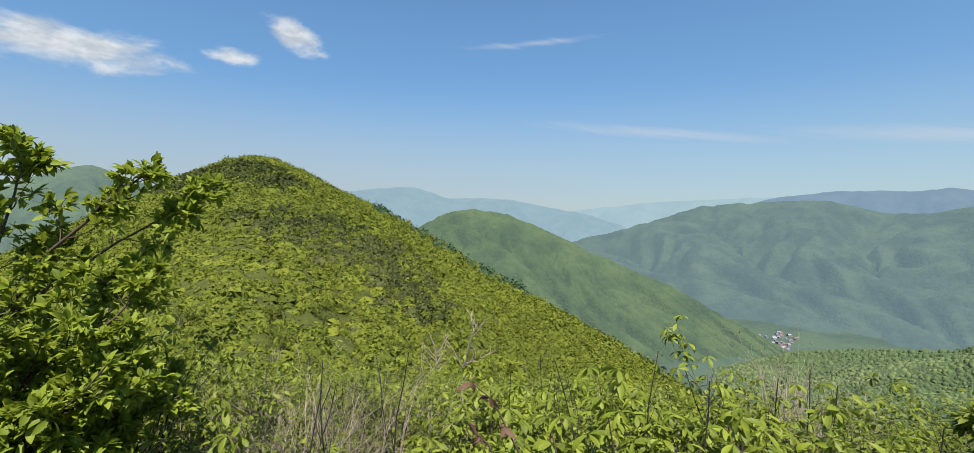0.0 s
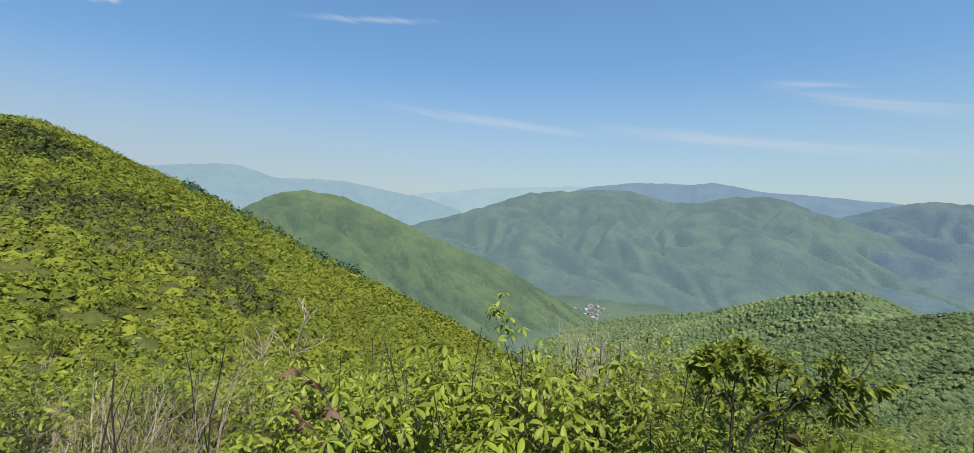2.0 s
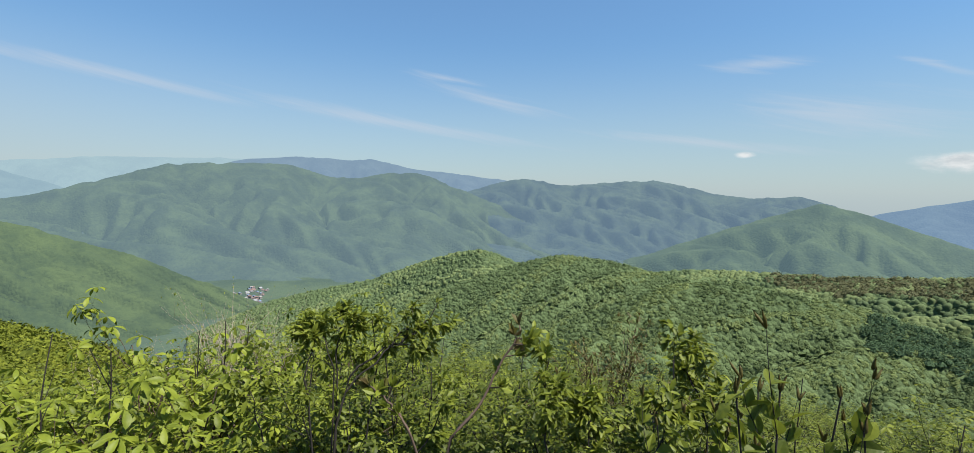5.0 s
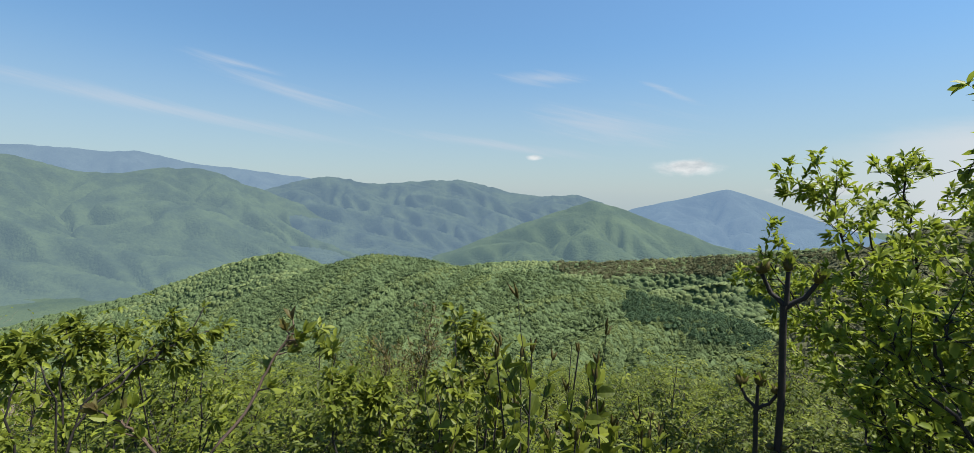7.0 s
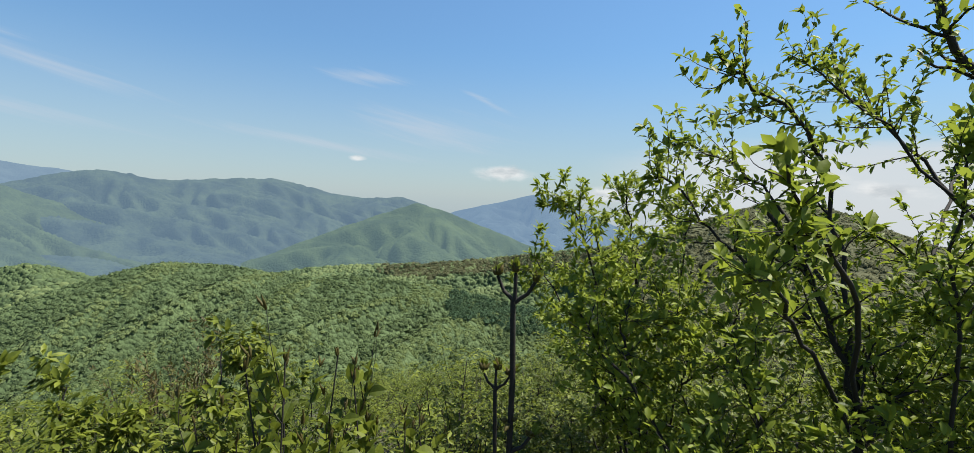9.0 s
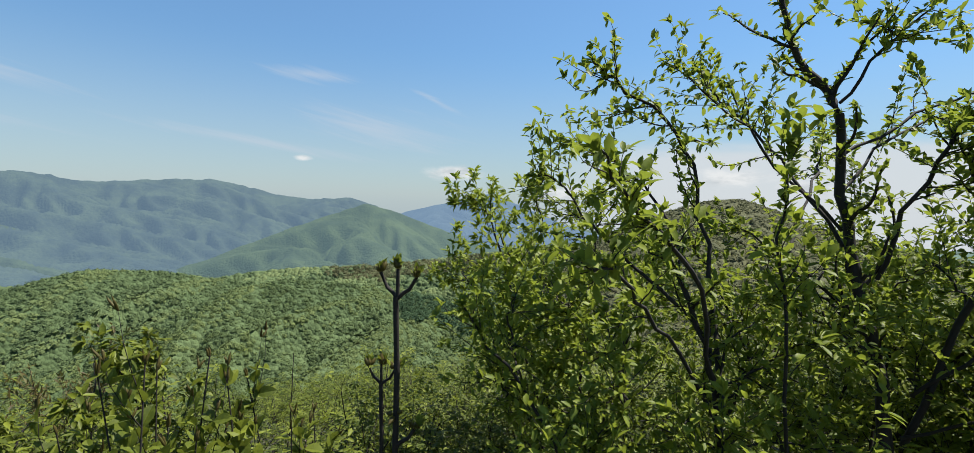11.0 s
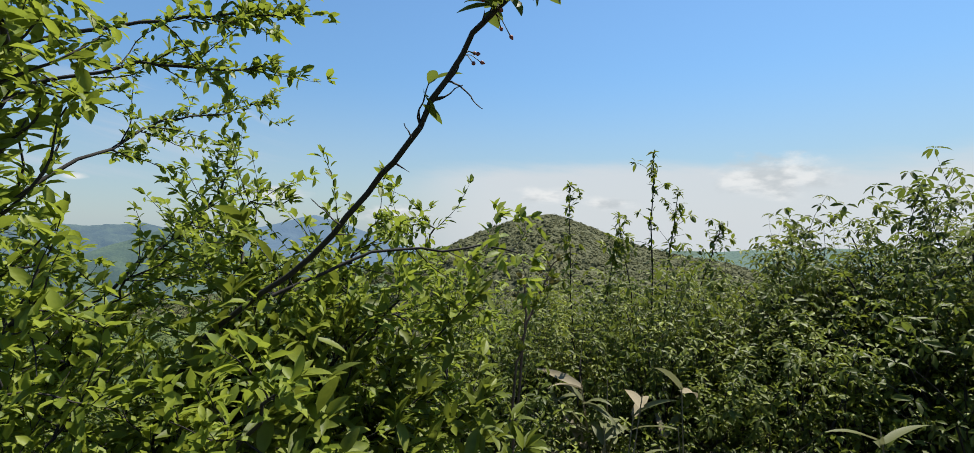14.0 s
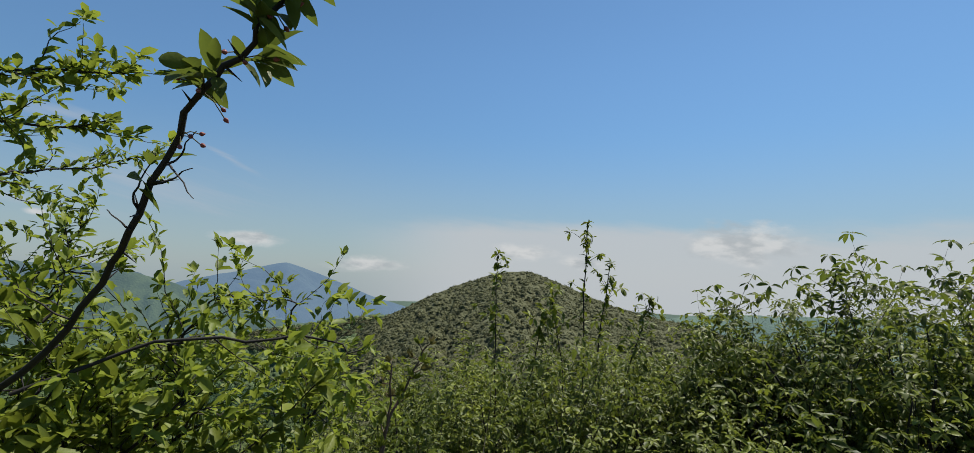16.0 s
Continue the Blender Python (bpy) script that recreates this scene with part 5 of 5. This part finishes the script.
bud_stalk(1.36, -0.57, 1.40, 1, 0.009, 4, (0.0, 0.0), 0.07)
bud_stalk(1.38, -0.53, 1.14, 2, 0.0065, 3, (0.02, 0.0), 0.05)
def bud_shrub(x, y, top, seed, stems=4):
    """An open shrub of dark upright stems with long buds standing at every tip."""
    ob = rooted("budding_shrub", "open shrub of dark upright stems with long pointed buds", "shrub", "budding shrubs")
    plant = Plant(seed, lift=0.8, wander=0.22, ratio=0.3, thin=0.6, angle=(22, 42), kids=(3, 5), levels=2)
    rng = plant.rng
    z = float(ground_z(x, y))
    for k in range(stems):
        lean = rng.normal(0, 0.16, 2)
        plant.branch((x - 0.5 * lean[0], y - 0.5 * lean[1], z - 0.1), (lean[0], lean[1], 1.0), (top - z) * rng.uniform(0.85, 1.0), 0.0045, 0, 8, 0.45)
    v, f = plant.wood()
    part("branchwork", mesh_of("branchwork", v, f, BARK_DARK, True), ob)
    P, D = [], []
    for path in plant.twigs:
        d = unit(path[-1] - path[-2])
        for k in range(2):
            w = unit(d + rng.normal(0, 0.25, 3))
            bud = part("bud", LONG_BUDS[int(rng.integers(3))], ob, "long brown pointed bud")
            bud.matrix_basis = Matrix.Translation(path[-1] - d * 0.004) @ Vector(w).to_track_quat("Z", "Y").to_matrix().to_4x4()
        for q in path[:-1]:
            if q[2] < top - 0.12:
                for k in range(2):
                    P.append(q)
                    D.append(unit(d + rng.normal(0, 0.8, 3)))
    if P:
        P, D = np.array(P), np.array(D)
        L = rng.uniform(0.03, 0.055, len(P))
        v, f = leaf_arrays(P, D, unit(rng.normal(0, 0.4, P.shape) + [0, 0, 1]), L, L * 0.6)
        part("foliage", mesh_of("foliage", v, f, LEAF_GREEN), ob, kind="stuff")


LONG_BUDS = [bud_mesh(10 + k, 0.026 + 0.006 * k, 0.0032) for k in range(3)]
bud_shrub(1.21, -0.17, 1.40, 601, 4)
bud_shrub(1.25, -0.02, 1.31, 602, 3)
bud_shrub(1.35, 0.08, 1.26, 603, 3)
bud_shrub(1.45, -0.3, 1.22, 604, 3)


def leaning_twig(path, seed, radius=0.003, label="leaning red-brown twig with tufts of reddish young leaves"):
    """A single bare twig with a tuft of young leaves at each node of its upper half."""
    ob = rooted("leaning_twig", label, "twig", "leaning twigs")
    rng = np.random.default_rng(seed)
    q = np.array(path, float)
    t = np.linspace(0, len(q) - 1, 22)
    fine = np.stack([np.interp(t, np.arange(len(q)), q[:, c]) for c in range(3)], -1)
    fine[1:-1] += rng.normal(0, 0.0025, fine[1:-1].shape)
    v, f = tube(fine, radius * np.linspace(1.4, 0.6, 22), 6)
    part("stem", mesh_of("stem", v, f, BARK_BROWN, True), ob)
    for i in (12, 14, 16, 17, 18, 19, 20, 21):
        out = unit(rng.normal(0, 1, 3) * [1, 1, 0.5] + unit(fine[-1] - fine[-4]) * 0.8)
        end = fine[i] + out * rng.uniform(0.008, 0.035)
        v, f = tube([fine[i], (fine[i] + end) / 2, end], [0.002, 0.0017, 0.0014], 5)
        spur = part("spur", mesh_of("spur", v, f, BARK_BROWN, True), ob)
        P = np.repeat(end[None], 7, 0)
        D = unit(out + rng.normal(0, 0.55, (7, 3)) + [0, 0, 0.3])
        L = rng.uniform(0.018, 0.036, 7)
        v, f = leaf_arrays(P, D, unit(rng.normal(0, 1, P.shape)), L, L * 0.42)
        part("leaf_tuft", mesh_of("leaf_tuft", v, f, LEAF_RED if i % 2 else LEAF_GREEN), spur, "tuft of reddish unfolding leaves", kind="stuff")
    return ob


leaning_twig([(1.2, -3.1, -0.1), (1.22, -3.15, 0.7), (1.22, -3.22, 1.1), (1.22, -3.25, 1.22), (1.23, -3.25, 1.36)], 32, 0.004, "upright brown twig with drooping withered young leaves")
leaning_twig([(1.25, -3.15, -0.1), (1.23, -3.2, 0.8), (1.22, -3.25, 1.22), (1.22, -3.30, 1.31), (1.20, -3.34, 1.41)], 33, 0.004, "upright brown twig with drooping withered young leaves")


def dead_sapling(x, y, top, seed, radius):
    ob = rooted("dead_sapling", "leafless pale grey dead sapling with forked branches", "sapling")
    plant = Plant(seed, lift=0.35, wander=0.45, ratio=0.42, thin=0.6, angle=(28, 55), kids=(6, 8), levels=3)
    z = float(ground_z(x, y))
    plant.branch((x, y, z - 0.2), (0.04, 0.0, 1.0), top - z + 0.2, radius, 0, 10, 0.5)
    v, f = plant.wood()
    part("trunk", mesh_of("trunk", v, f, BARK_GREY, True), ob)


dead_sapling(-1.56, 12.8, -0.62, 41, 0.05)
dead_sapling(-2.35, 11.9, -1.0, 43, 0.035)


def curled_leaf_twig(path, seed):
    """A twig bearing last year's rolled brown leaves."""
    ob = rooted("withered_twig", "thin twig hung with curled reddish-brown dead leaves", "twig")
    rng = np.random.default_rng(seed)
    q = np.array(path, float)
    t = np.linspace(0, len(q) - 1, 16)
    fine = np.stack([np.interp(t, np.arange(len(q)), q[:, c]) for c in range(3)], -1)
    v, f = tube(fine, np.linspace(0.004, 0.0018, 16), 6)
    part("stem", mesh_of("stem", v, f, BARK_BROWN, True), ob)
    for i in (8, 12, 15):
        n = 3
        P = np.repeat(fine[i][None], n, 0)
        D = unit(rng.normal(0, 0.5, (n, 3)) + [0, 0, -0.9])
        L = rng.uniform(0.028, 0.045, n)
        v, f = leaf_arrays(P, D, unit(rng.normal(0, 1, P.shape)), L, L * 0.45, 0.55)
        part("curled_leaf", mesh_of("curled_leaf", v, f, RUST, True), ob, "rolled reddish-brown dead leaf")


curled_leaf_twig([(0.05, 1.62, 0.4), (-0.02, 1.52, 0.85), (-0.08, 1.49, 0.98), (-0.12, 1.48, 1.07), (-0.19, 1.47, 1.13)], 51)
curled_leaf_twig([(0.0, 1.6, 0.4), (-0.08, 1.52, 0.8), (-0.14, 1.5, 0.93), (-0.2, 1.48, 1.0)], 52)


def dark_shoot(x, y, top, lean, seed):
    ob = rooted("leafless_shoot", "slender dark leafless shoot standing out of the shrubs", "shoot", "leafless shoots")
    plant = Plant(seed, lift=0.3, wander=0.25, ratio=0.2, thin=0.6, angle=(20, 40), kids=(2, 4), levels=2)
    z = float(ground_z(x, y))
    plant.branch((x - lean[0], y - lean[1], z - 0.1), (lean[0], lean[1], top - z), math.hypot(top - z, *lean) + 0.1, 0.006, 0, 10, 0.6)
    v, f = plant.wood()
    part("stem", mesh_of("stem", v, f, BARK_DARK, True), ob)


srng = np.random.default_rng(64)
for k in range(30):
    az, r = srng.uniform(-98, 30), srng.uniform(1.9, 3.2)
    d = heading(az)
    el = np.interp(az, [p[0] for p in sorted(TOPLINE)], [p[1] for p in sorted(TOPLINE)]) + srng.uniform(0.0, 4.0)
    dark_shoot(d.x * r, d.y * r - 0.1, EYE + r * math.tan(math.radians(el)), srng.normal(0, 0.16, 2), 900 + k)
leaning_twig([(0.78, 0.6, -0.1), (0.86, 0.55, 0.7), (0.92, 0.52, 1.06), (0.99, 0.49, 1.13), (1.03, 0.48, 1.19), (1.06, 0.46, 1.24), (1.08, 0.45, 1.27)], 30)
leaning_twig([(1.0, 0.5, -0.1), (0.95, 0.6, 0.85), (0.92, 0.65, 1.04), (0.90, 0.70, 1.10), (0.88, 0.73, 1.13)], 31)

droop = rooted("drooping_leaf_shrub", "slender shrub with clusters of drooping fresh green leaves", "shrub")
W0 = (1.0, 1.15, -0.1)
limbs(droop, [
    ([W0, (1.02, 1.12, 0.7), (1.08, 1.11, 1.00), (1.18, 1.07, 1.06), (1.25, 1.02, 1.09), (1.31, 0.99, 1.14), (1.35, 0.97, 1.21)], 1.0),
    ([(1.08, 1.11, 0.95), (1.17, 1.06, 1.05), (1.24, 1.04, 1.11), (1.29, 1.01, 1.13), (1.35, 0.95, 1.14)], 0.7),
    ([W0, (1.04, 1.13, 0.7), (1.05, 1.14, 1.02), (1.05, 1.17, 1.10), (1.05, 1.20, 1.18)], 0.8),
    ([W0, (1.08, 1.16, 0.8), (1.10, 1.19, 1.07), (1.13, 1.19, 1.13), (1.14, 1.20, 1.17)], 0.8),
    ([W0, (1.15, 1.12, 0.7), (1.23, 1.14, 1.00), (1.23, 1.16, 1.07), (1.24, 1.18, 1.14)], 0.8),
    ([W0, (0.95, 1.12, 0.8), (0.94, 1.11, 1.05), (0.95, 1.11, 1.12), (0.97, 1.11, 1.15)], 0.8),
    ([W0, (1.2, 1.0, 0.6), (1.3, 0.92, 0.85), (1.36, 0.88, 0.95)], 0.8),
    ([W0, (0.9, 1.2, 0.6), (0.85, 1.22, 0.9), (0.84, 1.25, 1.0)], 0.8),
], 820, LEAF_GREEN, BARK_DARK, leaf=0.03, width=0.42, gap=0.03, tuft=2, kids=(6, 8), ratio=0.1, bare=0.35, droop=0.5, least=0.12, radius=0.0045)
sprig = rooted("green_sprig_shrub", "slender shrub of dark upright shoots with small drooping leaves", "shrub")
S0 = (1.6, 0.35, -0.15)
limbs(sprig, [
    ([S0, (1.45, 0.28, 0.6), (1.42, 0.26, 0.85), (1.51, 0.23, 1.00), (1.56, 0.24, 1.15)], 0.9),
    ([S0, (1.6, 0.2, 0.6), (1.58, 0.14, 0.85), (1.63, 0.19, 0.98), (1.65, 0.25, 1.11)], 0.9),
    ([S0, (1.75, 0.2, 0.4), (1.82, 0.18, 0.66), (1.93, 0.24, 0.93), (1.96, 0.27, 1.06)], 0.9),
    ([S0, (1.42, 0.5, 0.5), (1.39, 0.57, 0.86), (1.44, 0.59, 0.98), (1.48, 0.61, 1.08)], 0.9),
    ([S0, (1.55, 0.45, 0.5), (1.55, 0.5, 0.8), (1.58, 0.52, 0.95)], 0.9),
], 840, LEAF_GREEN, BARK_DARK, leaf=0.034, width=0.42, gap=0.03, tuft=2, kids=(9, 12), ratio=0.12, bare=0.4, droop=0.5, least=0.13, radius=0.005)
tall = rooted("tall_shoot_shrub", "upright shrub with tall dark shoots and drooping young leaves", "shrub")
T0, T1 = (2.2, -4.9, -0.15), (2.3, -4.35, -0.15)
limbs(tall, [
    ([T0, (2.2, -4.93, 1.0), (2.24, -4.97, 1.6), (2.25, -4.99, 1.98)], 1.0),
    ([T0, (2.12, -4.95, 0.9), (2.1, -5.0, 1.45), (2.08, -5.03, 1.72)], 0.9),
    ([T0, (2.0, -5.0, 0.8), (1.88, -5.06, 1.3), (1.83, -5.1, 1.52)], 0.8),
    ([T0, (2.28, -4.85, 0.9), (2.34, -4.8, 1.35), (2.37, -4.8, 1.56)], 0.8),
    ([T1, (2.3, -4.34, 0.9), (2.3, -4.32, 1.4), (2.3, -4.32, 1.74)], 0.8),
    ([T1, (2.2, -4.45, 0.8), (2.15, -4.52, 1.25), (2.14, -4.55, 1.42)], 0.8),
    ([T0, (1.8, -5.2, 0.8), (1.6, -5.3, 1.25), (1.55, -5.33, 1.45)], 0.8),
], 830, LEAF_GREEN, BARK_DARK, leaf=0.05, width=0.4, gap=0.06, tuft=3, kids=(9, 12), ratio=0.1, bare=0.4, droop=0.8, least=0.13, radius=0.007, levels=2, tip=1)
russet = shrub("russet_bush", "dark russet bush like a small conifer", 860, LEAF_RED, BARK_DARK, 9, 0.9, 0.35, 0.035, 0.3, 0.02, 2, 0.2, kids=(4, 6))
russet.matrix_basis = Matrix.LocRotScale((2.4, 0.85, float(ground_z(2.4, 0.85))), Euler((0, 0, 1.0)), (0.8, 0.8, 1.02))


# ---- bamboo grass beside the path ----
def blade_mesh(seed, long=0.3, wide=0.045):
    rng = np.random.default_rng(seed)
    t = np.linspace(0, 1, 9)
    bend = rng.uniform(0.3, 1.1)
    y = long * np.sin(t * bend) / bend
    z = long * (0.45 * t - 0.55 * t ** 2 * bend)
    w = wide * np.clip(np.sin(np.pi * (0.08 + 0.92 * t) ** 0.7), 0.02, 1) * 0.5
    tw = rng.uniform(-0.5, 0.5) * t
    left = np.stack([-w * np.cos(tw), y, z + w * (0.35 + np.sin(tw))], -1)
    right = np.stack([w * np.cos(tw), y, z + w * (0.35 - np.sin(tw))], -1)
    v = np.stack([left, np.stack([0 * t, y, z], -1), right], 1).reshape(-1, 3)
    i = np.arange(8)[:, None] * 3
    q = np.concatenate([i + [0, 1, 4, 3], i + [1, 2, 5, 4]])
    return mesh_of("blade", v, q, BLADE if seed % 3 else DRY, True)


BLADES = [blade_mesh(k, 0.15 + 0.025 * (k % 5), 0.026 + 0.005 * (k % 4)) for k in range(9)]


def bamboo_grass(x, y, high, seed):
    ob = rooted("bamboo_grass", "clump of dwarf bamboo with pale, partly withered broad blades", "grass", "dwarf bamboo clumps")
    rng = np.random.default_rng(seed)
    z = float(ground_z(x, y))
    for k in range(3):
        a = rng.uniform(0, 6.28)
        tip = np.array((x + 0.1 * math.cos(a), y + 0.1 * math.sin(a), z + high * rng.uniform(0.7, 1.0)))
        v, f = tube([(x, y, z - 0.03), (x + 0.04 * math.cos(a), y + 0.04 * math.sin(a), z + high * 0.5), tip], [0.004, 0.003, 0.002], 5)
        part("cane", mesh_of("cane", v, f, DRY, True), ob)
        for j in range(6):
            up = rng.uniform(0.45, 1.0)
            spot = np.array((x, y, z)) * (1 - up) + tip * up
            b = part("blade", BLADES[int(rng.integers(len(BLADES)))], ob)
            b.matrix_basis = Matrix.LocRotScale(spot, Euler((rng.uniform(-0.5, 0.6), rng.uniform(-0.5, 0.5), rng.uniform(0, 6.28))), None)
    return ob


rng = np.random.default_rng(5)
for k, (x, y) in enumerate(((1.27, -3.66), (1.45, -3.8), (1.1, -3.85), (0.45, -4.15), (0.62, -4.3), (1.7, -3.7))):
    bamboo_grass(x, y, 0.95, 480 + k)
for k in range(58):
    x, y = 1.2 + rng.normal(0, 0.6), -4.1 + rng.normal(0, 0.42)
    if clear_of_path(x, y, 0.9):
        bamboo_grass(x, y, rng.uniform(0.42, 0.74), 500 + k)


# ---- the village in the valley ----
def house_mesh(seed):
    rng = np.random.default_rng(seed)
    w, d, h, r = rng.uniform(7, 12), rng.uniform(6, 8), rng.uniform(3.5, 6), rng.uniform(1.5, 3)
    v = np.array([(-w, -d, 0), (w, -d, 0), (w, d, 0), (-w, d, 0), (-w, -d, h), (w, -d, h), (w, d, h), (-w, d, h), (-w, 0, h + r), (w, 0, h + r)]) * [0.5, 0.5, 1]
    walls = mesh_of("wall", v, [np.array([[0, 1, 5, 4], [1, 2, 6, 5], [2, 3, 7, 6], [3, 0, 4, 7]]), np.array([[4, 7, 8], [5, 9, 6]])], WALLS[seed % 2])
    u = v[[4, 5, 9, 8, 7, 6]] * [1.06, 1.1, 1] + [0, 0, 0.15]
    return walls, mesh_of("roof", u, np.array([[0, 1, 2, 3], [3, 2, 5, 4]]), ROOFS[seed % 4])


def plain(name, c):
    m, n = material(name)
    p = n.add("ShaderNodeBsdfPrincipled")
    co = n.add("ShaderNodeTexCoord").outputs["Object"]
    n.put(p.inputs["Base Color"], n.mix(n.noise(co, 0.8, 4.0), (*[x * 0.7 for x in c], 1), (*c, 1)))
    p.inputs["Roughness"].default_value = 0.8
    finish(n, p.outputs[0])
    return m


WALLS = [plain("house_wall_white", (0.2, 0.2, 0.2)), plain("house_wall_cream", (0.21, 0.2, 0.19))]
ROOFS = [plain("roof_red", (0.17, 0.11, 0.1)), plain("roof_grey", (0.24, 0.25, 0.27)), plain("roof_blue", (0.13, 0.18, 0.27)), plain("roof_white", (0.22, 0.22, 0.22))]
HOUSES = [house_mesh(k) for k in range(8)]
rng = np.random.default_rng(9)
for k in range(48):
    az = -26.2 + rng.normal(0, 0.8)
    r = 1430 + rng.uniform(-150, 150)
    d = heading(az)
    ob = rooted("house", "small pale village house in the valley", "house", "village houses")
    ob.matrix_basis = Matrix.LocRotScale((d.x * r, d.y * r, VALLEY - 1.0), Euler((0, 0, rng.uniform(0, 3.1))), None)
    part("wall", HOUSES[k % 8][0], ob)
    part("roof", HOUSES[k % 8][1], ob)
